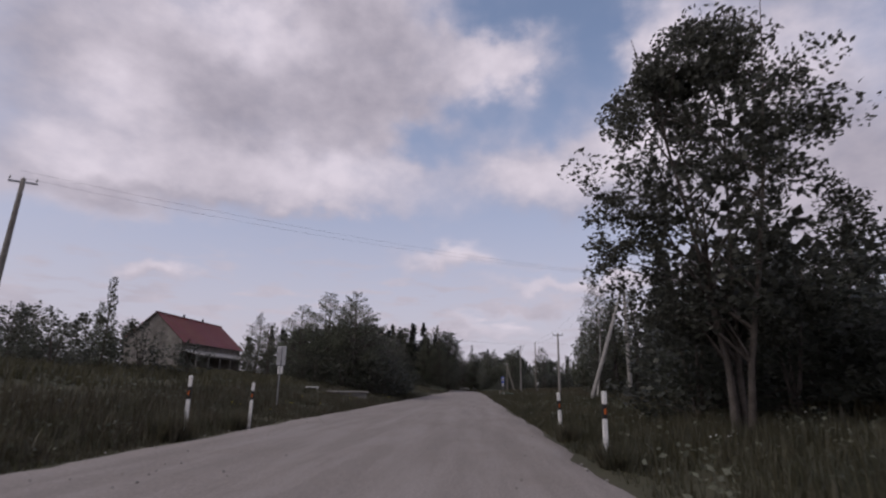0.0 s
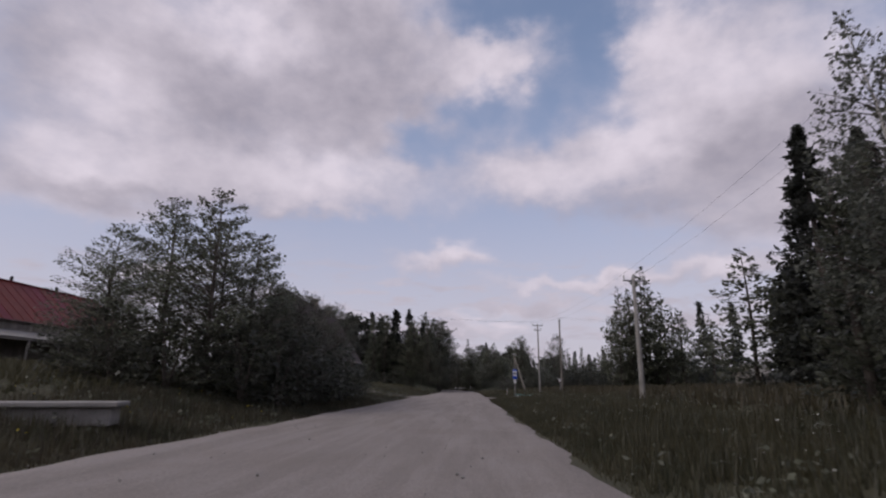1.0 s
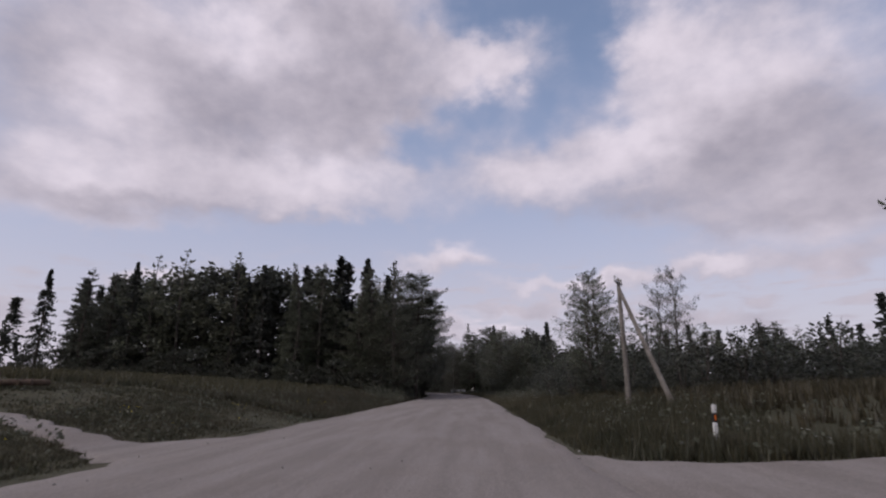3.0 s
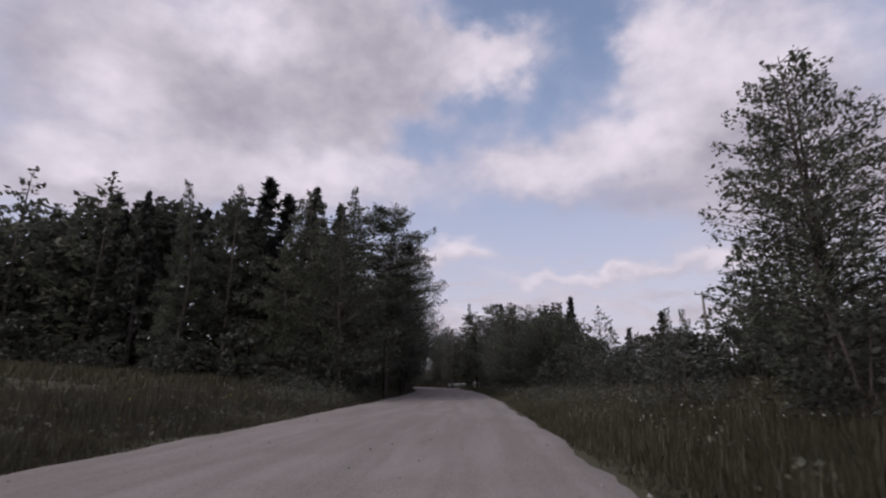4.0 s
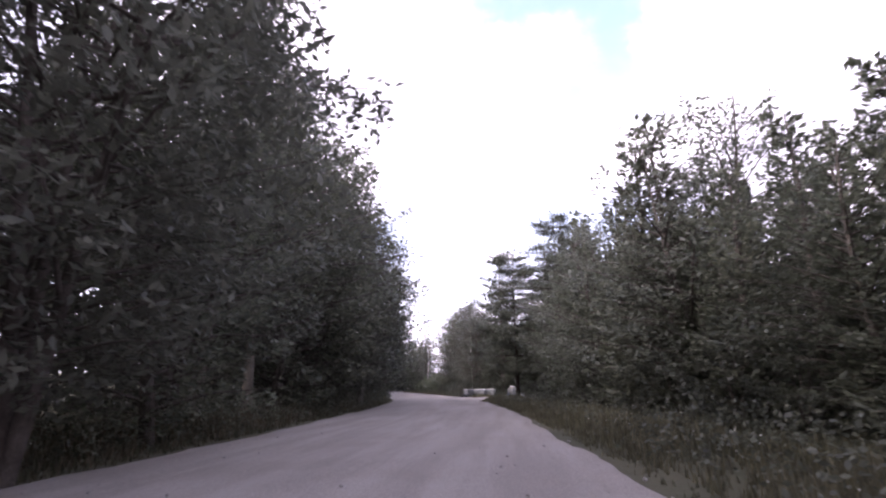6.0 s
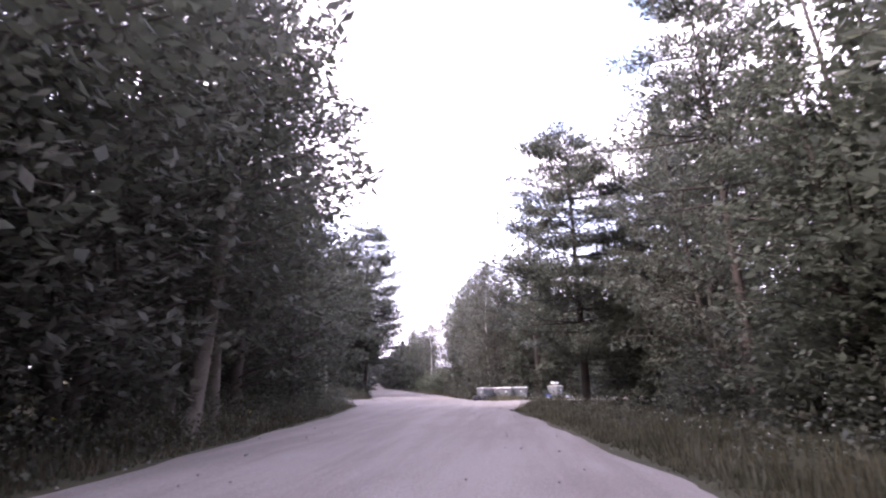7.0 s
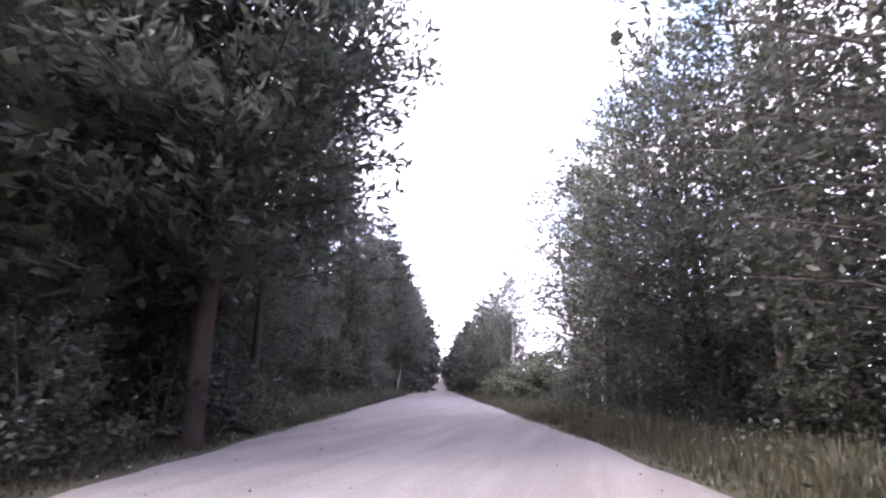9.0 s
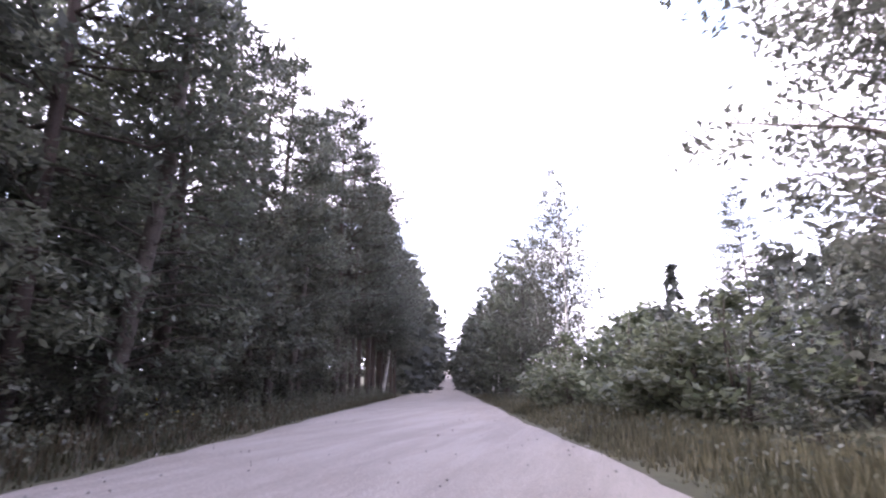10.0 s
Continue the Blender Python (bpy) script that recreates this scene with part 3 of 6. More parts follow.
def pine(h, r, base, leaves, size, seed, whorl=4, step=0.055, full=0.6, spread=0.36, thick=0.12, vary=(0.5, 1.15)):
    """A pine: whorls of long branches with flat tufted pads of needles, bare trunk below."""
    rng = np.random.default_rng(seed)
    lean = rng.normal(0, 0.02, 2) * h
    trunk = [(np.array([lean[0] * f ** 2, lean[1] * f ** 2, h * f - 0.3 * (f == 0)]), (0.0085 * h + 0.03) * (1.08 - f)) for f in (0, 0.2, 0.4, 0.6, 0.8, 0.98)]
    wood, axis = [trunk], []
    z = base
    while z < h * 0.98:
        u = (z - base) / (h - base)
        for _ in range(whorl):
            a = rng.uniform(0, 2 * math.pi)
            rr = r * (1 - u) ** full * (0.55 + 0.45 * min(1, u * 5 + 0.3)) * rng.uniform(*vary) + 0.35
            s0 = np.array([lean[0] * (z / h) ** 2, lean[1] * (z / h) ** 2, z])
            d = np.array([math.cos(a), math.sin(a), 0])
            e = s0 + d * rr + np.array([0, 0, rr * rng.uniform(0.0, 0.32)])
            m = s0 + d * rr * 0.55 + np.array([0, 0, rr * rng.uniform(-0.06, 0.08)])
            rad = 0.015 + 0.009 * rr
            wood.append([(s0, rad), (m, rad * 0.6), (e, rad * 0.2)])
            axis.append((s0 * 0.65 + m * 0.35, m * 0.4 + e * 0.6))
            axis.append((m, e + d * 0.15))
            q = m + np.cross(d, (0, 0, 1.0)) * rr * rng.uniform(-0.45, 0.45)
            axis.append((m * 0.7 + s0 * 0.3, q + d * rr * 0.2 + np.array([0, 0, rr * 0.12])))
        z += (h - base) * step * rng.uniform(0.7, 1.3)
    axis.append((np.array([lean[0], lean[1], h * 0.93]), np.array([lean[0] + 0.05, lean[1], h])))
    return wood, sprays(np.array(axis), leaves, rng, spread, thick, size, 0.34, -0.12, 0.5)


def spruce(h, r, leaves, size, seed):
    rng = np.random.default_rng(seed)
    trunk = [(np.array([0, 0, h * f - 0.3]), (0.013 * h + 0.04) * (1.05 - f)) for f in (0, 0.3, 0.6, 0.99)]
    pts = []
    per = max(1, leaves // 260)
    for _ in range(260):
        u = rng.uniform(0.03, 1.0) ** 1.25
        z = h * u
        a = rng.uniform(0, 2 * math.pi)
        rr = (r * (1 - u) ** 0.85 + 0.12) * rng.uniform(0.75, 1.12)
        f = rng.uniform(0.25, 1.0, per)
        sway = rng.normal(0, 0.09, (per, 2)) * rr * f[:, None]
        pts.append(np.stack([math.cos(a) * rr * f + sway[:, 0], math.sin(a) * rr * f + sway[:, 1], z - 0.30 * rr * f + rng.normal(0, 0.08, per)], 1))
    pts = np.concatenate(pts)
    pts[:, 2] = np.clip(pts[:, 2], 0.1, None)
    pts = np.concatenate([pts, np.stack([np.zeros(30), np.zeros(30), rng.uniform(h * 0.9, h, 30)], 1)])
    return [trunk], leaf_quads(pts, size, rng, 0.36, 0.7)


def plant(name, wood, quads, bark, leaf, label, category, trunk="trunk", stems=4, twig=None):
    """A tree as a thing with its trunk and crown."""
    ob = empty(name, pose(0, 0, 0))
    if wood:
        vs, fs = tubes(wood[:stems], 7)
        v2, f2 = tubes(wood[stems:], 4)
        n1 = len(fs)
        fs, vs = fs + [tuple(k + len(vs) for k in f) for f in f2], vs + v2
        me = mesh_of(trunk, vs, fs, bark, True)
        if twig:
            me.materials.append(twig)
            me.polygons.foreach_set("material_index", [0] * n1 + [1] * (len(fs) - n1))
        part(trunk, me, ob)
    part("crown", fast_mesh("crown", quads, 4, leaf), ob)
    tagged(ob, label, category)
    return ob


KINDS = {}


def kind(key, *args, **more):
    KINDS[key] = plant(*args, **more)


def build_kinds():
    for i in range(3):
        w, q = bough_tree(11.0, 3.3, 0.5, 105, 9500, 0.080, 10 + i, ("round", "egg", "round")[i], 0.55, 0.30, 0.14, 0.6, 0.3)
        kind(f"broad{i}", "broadleaf_tree", w, q, BARK, LEAF, "dark green broad-leaved tree with an uneven crown", "tree")
    for i in range(2):
        w, q = bough_tree(12.0, 2.2, 2.0, 80, 5200, 0.078, 20 + i, "egg", 0.9, 0.30, 0.20, 0.6, 0.75, 0.55, 0.0068)
        kind(f"birch{i}", "birch_tree", w, q, BIRCH_BARK, LEAF_BIRCH, "slender birch with white bark and hanging twigs", "tree", stems=1, twig=BARK)
    for i in range(2):
        w, q = bough_tree(12.0, 3.5, 0.7, 120, 12000, 0.086, 30 + i, "round", 0.6, 0.32, 0.18, 0.42, 0.35, 0.55, forks=3)
        kind(f"willow{i}", "willow_tree", w, q, BARK, LEAF_WILLOW, "grey-green willow with narrow leaves and many stems", "tree", stems=3)
    w, q = bough_tree(17.5, 4.7, 1.4, 200, 36000, 0.11, 33, "round", 0.5, 0.36, 0.24, 0.40, 0.35, 0.55, forks=4)
    kind("leaning_willow0", "willow_tree", w, q, BARK, LEAF_WILLOW, "large grey-green willow with leaning stems over the roadside", "tree")
    for i in range(3):
        w, q = pine(14.0, 2.8, (6.0, 3.4, 1.2)[i], (5000, 5800, 6800)[i], 0.128, 40 + i, 4, 0.055)
        kind(f"pine{i}", "pine_tree", w, q, PINE_BARK, NEEDLE, "scots pine with reddish bark and layered branches", "tree", stems=1)
    for i in range(3):
        w, q = pine(14.0, (3.2, 3.4, 3.6)[i], (2.6, 5.0, 2.2)[i], (36000, 20000, 40000)[i], 0.098, 45 + i, (8, 5, 6)[i], (0.042, 0.055, 0.048)[i], (0.36, 0.42, 0.40)[i], 0.40, vary=((0.75, 1.06), (0.5, 1.15), (0.6, 1.1))[i])
        kind(f"hero_pine{i}", "pine_tree", w, q, PINE_BARK, NEEDLE, "broad scots pine with long low branches by the road", "tree", stems=1)
    for i in range(2):
        w, q = bough_tree(16.0, 3.1, 3.6, 105, 10500, 0.084, 65 + i, "egg", 0.6, 0.30, 0.15, 0.6, 0.35, stout=0.0095)
        kind(f"aspen{i}", "aspen_tree", w, q, ASPEN_BARK, LEAF, "tall aspen with a bare grey-brown lower trunk", "tree", stems=1, twig=BARK)
    for i in range(2):
        w, q = bough_tree(16.0, 3.0, 0.6, 140, 13500, 0.088, 55 + i, "cone", 0.25, 0.36, 0.16, 0.5, 0.35)
        kind(f"tall{i}", "tall_tree", w, q, BARK, LEAF, "tall dense tree with a pointed layered crown", "tree", stems=1)
    for i in range(2):
        w, q = spruce(14.0, 2.6, 4200, 0.22, 50 + i)
        kind(f"spruce{i}", "spruce_tree", w, q, BARK, NEEDLE_DARK, "dark pointed spruce with drooping branches", "tree", stems=1)
    for i in range(3):
        w, q = bough_tree(7.5, 1.25, 0.15, 60, 2500, 0.084, 60 + i, "cone", 1.1, 0.34, 0.12, 0.5, 0.1, 0.5)
        kind(f"sapling{i}", "young_tree", w, q, BARK, LEAF, "slim young tree with an upright spiky top", "tree", stems=1)
    for i in range(3):
        w, q = bough_tree(3.2, 1.7, 0.1, 32, 1050, 0.094, 70 + i, "round", 0.7, 0.36, 0.12, 0.6, 0.25, 0.5, forks=3)
        kind(f"shrub{i}", "shrub", w[:9], q, BARK, LEAF_DARK, "dense dark green shrub at the edge of the trees", "shrub", trunk="stem", stems=3)
    for i in range(2):
        w, q = broadleaf(3.2, 1.7, 0.1, 620, 0.135, 75 + i, "round", 3, 0, 40, 0.26, core=120, core_size=0.18)
        kind(f"bush{i}", "shrub", w[:5], q, BARK, LEAF_DARK, "dark green bush out on the meadow", "shrub", trunk="stem", stems=3)
    for i in range(2):
        w, q = bough_tree(2.6, 1.4, 0.1, 36, 1500, 0.088, 80 + i, "egg", 0.5, 0.36, 0.10, 0.6, 0.2, 0.4, forks=3)
        kind(f"pale{i}", "pale_shrub", w[:9], q, BARK, LEAF_LIGHT, "light yellow-green leafy shrub beside the road", "shrub", trunk="stem")
    for i in range(2):
        w, q = broadleaf(13.0, 3.6, 1.0, 850, 0.29, 90 + i, "egg", 1, 0, 60, 0.65, core=260, core_size=0.38)
        kind(f"far_broad{i}", "broadleaf_tree", w[:7], q, BARK, LEAF_DARK, "dark broad-leaved tree in the woods behind", "tree", stems=1)
        w, q = spruce(15.0, 2.6, 1040, 0.42, 95 + i)
        kind(f"far_spruce{i}", "spruce_tree", w, q, BARK, NEEDLE_DARK, "dark spruce standing in the woods behind", "tree", stems=1)
        w, q = pine(15.0, 2.8, 5.0, 1800, 0.25, 98 + i)
        kind(f"far_pine{i}", "pine_tree", w[:17], q, PINE_BARK, NEEDLE, "scots pine standing in the woods behind", "tree", stems=1)
    for i in range(2):
        w, q = bough_tree(12.0, 3.3, 0.6, 70, 1800, 0.20, 120 + i, "egg", 0.5, 0.36, 0.2, 0.6, 0.3)
        kind(f"mid_broad{i}", "broadleaf_tree", w[:14], q, BARK, LEAF, "dark green broad-leaved tree at the wood's edge", "tree", stems=1)


build_kinds()
BASE_H = {"leaning_willow": 17.5, "aspen": 16, "broad": 11, "tall": 16, "birch": 12, "willow": 12, "pine": 14, "spruce": 14, "sapling": 7.5, "shrub": 3.2, "pale": 2.6, "far_broad": 13, "far_spruce": 15, "far_pine": 15, "mid_broad": 12, "hero_pine": 14, "bush": 3.2}
trng = np.random.default_rng(7)
USED = set()


FAR_GROUPS = {"far woods along the road", "deep woods", "distant tree belt", "trees behind the start", "young wood behind the scrub", "spruces beyond the field"}
FAR = {}


def crown_of(key):
    return [c for c in KINDS[key].children if c.name.startswith("crown")][0].data


def grow_far(key, m):
    """Adds the crown of a distant tree to the joined woods."""
    src = crown_of(key)
    n = len(src.vertices)
    co = np.empty(n * 3, dtype=np.float32)
    src.vertices.foreach_get("co", co)
    quads = co.reshape(-1, 4, 3)
    keep = quads[::4]
    mid_ = keep.mean(1, keepdims=True)
    keep = (mid_ + (keep - mid_) * 1.8).reshape(-1, 3)
    M = np.array(m)
    FAR.setdefault(key[:-1], []).append(keep @ M[:3, :3].T + M[:3, 3])


def grow(key, x, y, h, wide=1.0, group=""):
    """Sets a tree of that kind and height on the land. A kind without a number picks a variant."""
    own = np.random.default_rng([int(abs(x) * 1000), int(abs(y) * 1000)])
    if key in BASE_H:
        n = len([k for k in KINDS if k[:-1] == key])
        base = BASE_H[key]
        key = f"{key}{int(own.integers(0, n))}"
    else:
        base = BASE_H[key[:-1]]
    s = h / base
    m = pose(x, y, gz(x, y) - 0.05, 0, 0, float(own.uniform(0, 360))) @ Matrix.Diagonal((s * wide, s * wide, s, 1))
    if group in FAR_GROUPS and key.startswith("far_"):
        return grow_far(key, m)
    src = KINDS[key]
    if key not in USED:
        USED.add(key)
        src.matrix_basis = m
        ob = src
    else:
        ob = src.copy()
        scene.collection.objects.link(ob)
        ob.matrix_basis = m
        for c in src.children:
            k = c.copy()
            scene.collection.objects.link(k)
            k.parent = ob
            k.matrix_parent_inverse = c.matrix_parent_inverse
    if group:
        ob["group"] = group
    return ob


def row(keys, y0, y1, step, off, spread, h0, h1, wide=1.0, group="", skip=()):
    """Trees along the road at an offset from its middle."""
    own = np.random.default_rng([int(abs(y0) * 10), int(abs(off) * 100), int(h0 * 10)])
    y = y0
    while y < y1:
        if not any(a < y < b for a, b in skip):
            grow(keys[int(own.integers(0, len(keys)))], float(mid(y)) + off + own.uniform(-spread, spread), y, own.uniform(h0, h1), wide, group)
        y += step * own.uniform(0.7, 1.3)


# the tall spreading tree beside the guide posts
w, q = broadleaf(11.0, 3.5, 2.2, 26000, 0.072, 5, "round", 4, 0.0, 300, 0.34, core=1300, core_size=0.15)
big = plant("spreading_tree", w, q, BARK, LEAF_DARK, "tall many-stemmed broad-leaved tree with a loose open crown", "tree")
big.matrix_basis = pose(6.25, 13.2, gz(6.25, 13.2))
for x, y, h in ((6.6, 16.5, 4.2), (8.8, 15.5, 4.6), (10.5, 17.5, 5.2), (13, 16, 5.2), (8.2, 19.5, 3.6), (16, 20, 6), (11.5, 13, 4), (13.5, 22, 6), (18, 25, 7.5), (10.5, 22, 6), (16, 29, 7.5), (8.6, 17.5, 5.5), (12.5, 19, 6.5), (20, 22, 7), (14.5, 25, 7), (9.3, 24.5, 5)):
    grow("shrub", x, y, h, 1.1, "shrubs under the big tree")

# right of the road: field edge
grow("birch1", 8.9, 40.0, 9.6, 0.95)
for x, y, h in ((10.6, 41, 7.6), (12.2, 41.5, 8.4), (9.9, 42.5, 6.4), (14, 42.5, 7), (11.2, 43.5, 7.4)):
    grow("sapling", x, y, h, 1.5, "young trees by the field")
for x, y, h in ((22, 62, 17), (26.5, 63, 17.2), (31, 63, 18), (36, 61, 17.5), (41, 58, 18), (46, 54, 18), (24, 66, 14.5), (29, 67, 16), (51, 50, 18)):
    grow("spruce", x, y, h, 1.35, "spruces at the field's edge")
for i in range(15):
    x = 20.5 + 2.3 * i
    grow("mid_broad", x, 68.5 - 0.5 * (x - 20) + trng.uniform(-1, 1), trng.uniform(8.5, 11) + 0.1 * i, 1.25, "trees at the field's edge")
    grow("bush", x + 1, 59.0 - 0.62 * (x - 20) + trng.uniform(-1, 1), trng.uniform(3.4, 5.0), 1.4, "bushes at the field's edge")
for x, y, h in ((27, 57, 8), (33, 55, 8.5), (38, 51, 9), (43, 47, 9), (36, 43, 8), (30, 38, 7), (26, 33, 7), (22, 28, 7), (20.5, 24, 7), (48, 44, 11), (34, 34, 8), (57, 46, 14), (28, 26, 8)):
    grow("mid_broad", x, y, h, 1.2, "trees at the field's edge")
for x, y, h in ((21.5, 64.5, 8), (25, 60.5, 9), (29.5, 59, 9.5), (33.5, 58, 10), (38.5, 56, 10.5), (43.5, 52.5, 11), (47.5, 49, 11), (52, 44, 11), (54, 38, 11), (55, 31, 11), (47, 37, 9), (41, 31, 8.5), (56, 24, 11), (45, 24, 9), (36, 26, 7.5), (52, 52, 13), (60, 40, 14), (64, 28, 14), (58, 12, 12), (48, 14, 10)):
    grow("far_broad", x, y, h, 1.15, "trees at the field's edge")
for x, y, h in ((21.4, 106.4, 12.0), (22.6, 109.5, 15.5), (26.8, 109.5, 16.5), (30.0, 106.5, 11.5), (23.2, 107, 14.5), (25.6, 107.8, 18.4), (28, 107, 14), (31.5, 109.5, 11.5), (28, 111, 14), (34, 106, 10.5), (23.4, 108.6, 11.5)):
    grow("mid_broad", x, y, h, 0.85, "tall trees beyond the field")
for x, y, h in ((38, 107, 12), (43, 105, 13.5), (49, 102, 12.5), (55, 98, 13), (42, 97, 8), (62, 94, 13), (48, 110, 15), (36, 113, 13)):
    grow("far_spruce", x, y, h, 1.0, "spruces beyond the field")
grow("broad0", 8.9, 127.3, 9.8, 0.9)
grow("broad2", 9.9, 128.2, 10.2, 0.85)
grow("mid_broad1", 9.6, 129.6, 8.6, 0.8)
grow("willow0", 16.6, 130.5, 10.5, 0.75)
for x, y, h in ((6.9, 123.5, 2.6), (8.8, 123, 3.2), (11, 124, 3.6), (13, 125, 4), (16, 124, 4.2), (19, 125, 4.6), (22, 127, 5), (6.2, 130, 2.5), (10, 121, 2.4), (25, 124, 5), (13.5, 121.5, 3)):
    grow("shrub", x, y, h, 1.15, "shrubs round the roadside tree")
for i in range(18):
    x = 17 + 3.0 * i
    grow("mid_broad", x + trng.uniform(-1, 1), 139 + 0.5 * x + trng.uniform(-3, 3), trng.uniform(6.5, 9.5), 1.25, "wood edge beyond the meadow")
    grow("bush", x + trng.uniform(-1.5, 1.5), 132 + 0.4 * x + trng.uniform(-3, 3), trng.uniform(2.4, 4.4), 1.5, "bushes beyond the meadow")
for i in range(26):
    x, y = trng.uniform(9, 60), trng.uniform(140, 162)
    grow("bush", x, y, trng.uniform(2.2, 4.6), 1.3, "scrub on the meadow")
for i in range(18):
    x, y = trng.uniform(22, 75), trng.uniform(166, 200)
    grow("far_spruce" if i % 3 else "sapling", x, y, trng.uniform(7, 11.5), 1.0, "young wood behind the scrub")
# young wood right of the road up to the junction
row(["sapling", "shrub", "sapling"], 158, 164, 1.0, 10.9, 1.0, 3.4, 5.0, 1.5, "young roadside wood")
row(["sapling", "sapling", "broad", "sapling"], 164.5, 187, 1.5, 10.4, 0.9, 6.6, 9.2, 1.45, "young roadside wood")
for x, y, h in ((8.4, 149.5, 2.2), (8.6, 152.5, 2.6), (8.8, 147.0, 2.0), (10.5, 146.5, 2.6), (8.6, 150.5, 2.0), (9.6, 152, 2.8), (10.8, 150, 2.6), (10.2, 154.5, 2.8), (11.8, 152.5, 3), (9.2, 156.5, 2.6), (12.5, 155.5, 3.4), (14, 151, 3), (15, 154, 3.6), (17, 150, 3.2), (18.5, 153.5, 4), (21, 151.5, 4), (24, 154, 4.5), (13.5, 147.5, 2.4), (17, 146.5, 2.8), (21, 147, 3.2)):
    grow("shrub", x, y, h * 1.25, 1.2, "shrubs on the meadow's edge")
row(["sapling", "sapling", "willow", "sapling"], 186, 207, 1.7, 9.7, 0.7, 9.0, 12.5, 1.35, "young roadside wood")
row(["mid_broad"], 161, 172, 2.4, 13.4, 1.0, 5.4, 7.6, 1.1, "young roadside wood")
row(["mid_broad", "tall"], 172, 192, 2.2, 13.4, 1.0, 8.0, 10.4, 1.1, "young roadside wood")
row(["mid_broad", "broad"], 190, 208, 2.6, 13.5, 1.2, 10, 12, 1.0, "young roadside wood")
row(["shrub"], 160, 186, 2.5, 9.6, 0.7, 1.8, 3.4, 1.2, "shrubs along the road")
row(["shrub"], 186, 212, 2.8, 8.9, 0.4, 1.6, 3.2, 1.2, "shrubs along the road")
row(["far_broad", "far_spruce"], 192, 216, 3.0, 18, 2, 10, 13, 1.0, "young roadside wood")
# near corner of the junction: a wide low pine and its neighbours
grow("hero_pine2", 0.8, 220.6, 15.0, 1.25)
grow("hero_pine1", 4.0, 209.5, 15.0, 1.0)
grow("broad1", 4.4, 205.5, 12.0, 1.0)
grow("willow1", 4.8, 214.0, 12.5, 1.0)
grow("broad2", 4.9, 218.6, 15.0, 0.95)
grow("tall0", 3.0, 223.8, 12.5, 1.1)
grow("broad0", 3.6, 219.0, 9.0, 1.0)
grow("tall1", 4.6, 224.6, 14.0, 0.9)
grow("broad2", 7.0, 226.3, 15.5, 0.95)
grow("spruce0", 6.0, 221.6, 16.5, 1.15)
grow("mid_broad0", 9.8, 227.6, 12.0, 1.0)
grow("mid_broad1", 8.4, 222.0, 17.0, 1.0)
grow("pine2", 8.6, 217.5, 15.0, 1.2)
grow("spruce1", 6.2, 223.6, 8.0, 1.3)
for x, y, h in ((3.4, 213, 2.4), (3.8, 217, 2.6), (4.0, 224.5, 2.8), (7, 226.5, 3.5), (11, 227.5, 4), (2.4, 224.6, 1.8)):
    grow("shrub", x, y, h, 1.15, "shrubs at the junction")
row(["far_spruce", "far_broad"], 205, 230, 2.6, 22, 4, 12, 16, 1.0, "woods by the side road")

# left of the road: yard, field
for x, y, h in ((-12.0, 53.4, 10.2), (-15.2, 54.6, 9.8), (-13.2, 57.0, 9.6), (-17.6, 54.6, 8.2), (-11.2, 57.0, 9.2)):
    grow("willow" if h < 8.1 else "broad", x, y, h, 1.15, "round thicket by the yard")
for x, y, h in ((-9.8, 52.5, 3.8), (-12.5, 51.2, 3.8), (-15.2, 51.4, 3.6), (-16.8, 52.6, 3.4), (-9.3, 55.5, 4), (-9.4, 59.5, 4.6)):
    grow("shrub", x, y, h, 1.3, "round thicket by the yard")
for x, y, h in ((-10.7, 61.0, 6.8), (-11.0, 65.0, 7.2), (-10.4, 68.5, 7.2), (-12.6, 60.5, 7.6), (-13.0, 65, 7.4), (-10.5, 70.8, 7.2)):
    grow("willow", x, y, h, 1.2, "thicket in front of the house")
for x, y, h in ((-9.2, 61.5, 3.2), (-9.2, 64, 3.2), (-9.2, 67, 3.2), (-9.3, 70, 3.0), (-9.6, 73, 2.4), (-10.2, 75, 1.7)):
    grow("shrub", x, y, h, 1.25, "thicket in front of the house")
for x, y, h in ((-22, 27, 3.0), (-24.5, 29, 3.6), (-21, 33, 3.4), (-26, 35, 4), (-19.5, 36, 2.6), (-29, 32, 4), (-33, 38, 4.5)):
    grow("shrub", x, y, h, 1.2, "shrubs before the barn")
grow("sapling0", -23.6, 33, 6.2, 1.0)
grow("sapling1", -25.0, 34, 4.6, 0.9)
for x, y, h in ((-30, 92, 7), (-35, 90, 7), (-27, 99, 6)):
    grow("mid_broad", x, y, h, 1.0, "trees behind the house")
grow("spruce1", -19.4, 94.5, 8.6, 0.85)
for i in range(26):
    a = radians(trng.uniform(262, 326))
    d = trng.uniform(95, 150)
    grow("far_broad", d * math.sin(a), 40 + d * math.cos(a), trng.uniform(6, 9), 1.2, "distant tree belt")
grow("broad1", -28.0, 68.0, 8.4, 1.1)
grow("broad2", -25.4, 66.0, 7.0, 1.1)
for x, y, h in ((-50, 88, 7), (-56, 84, 8), (-60, 78, 8), (-47, 93, 8), (-64, 72, 8), (-41, 97, 7)):
    grow("far_broad", x, y, h, 1.1, "trees behind the barn")

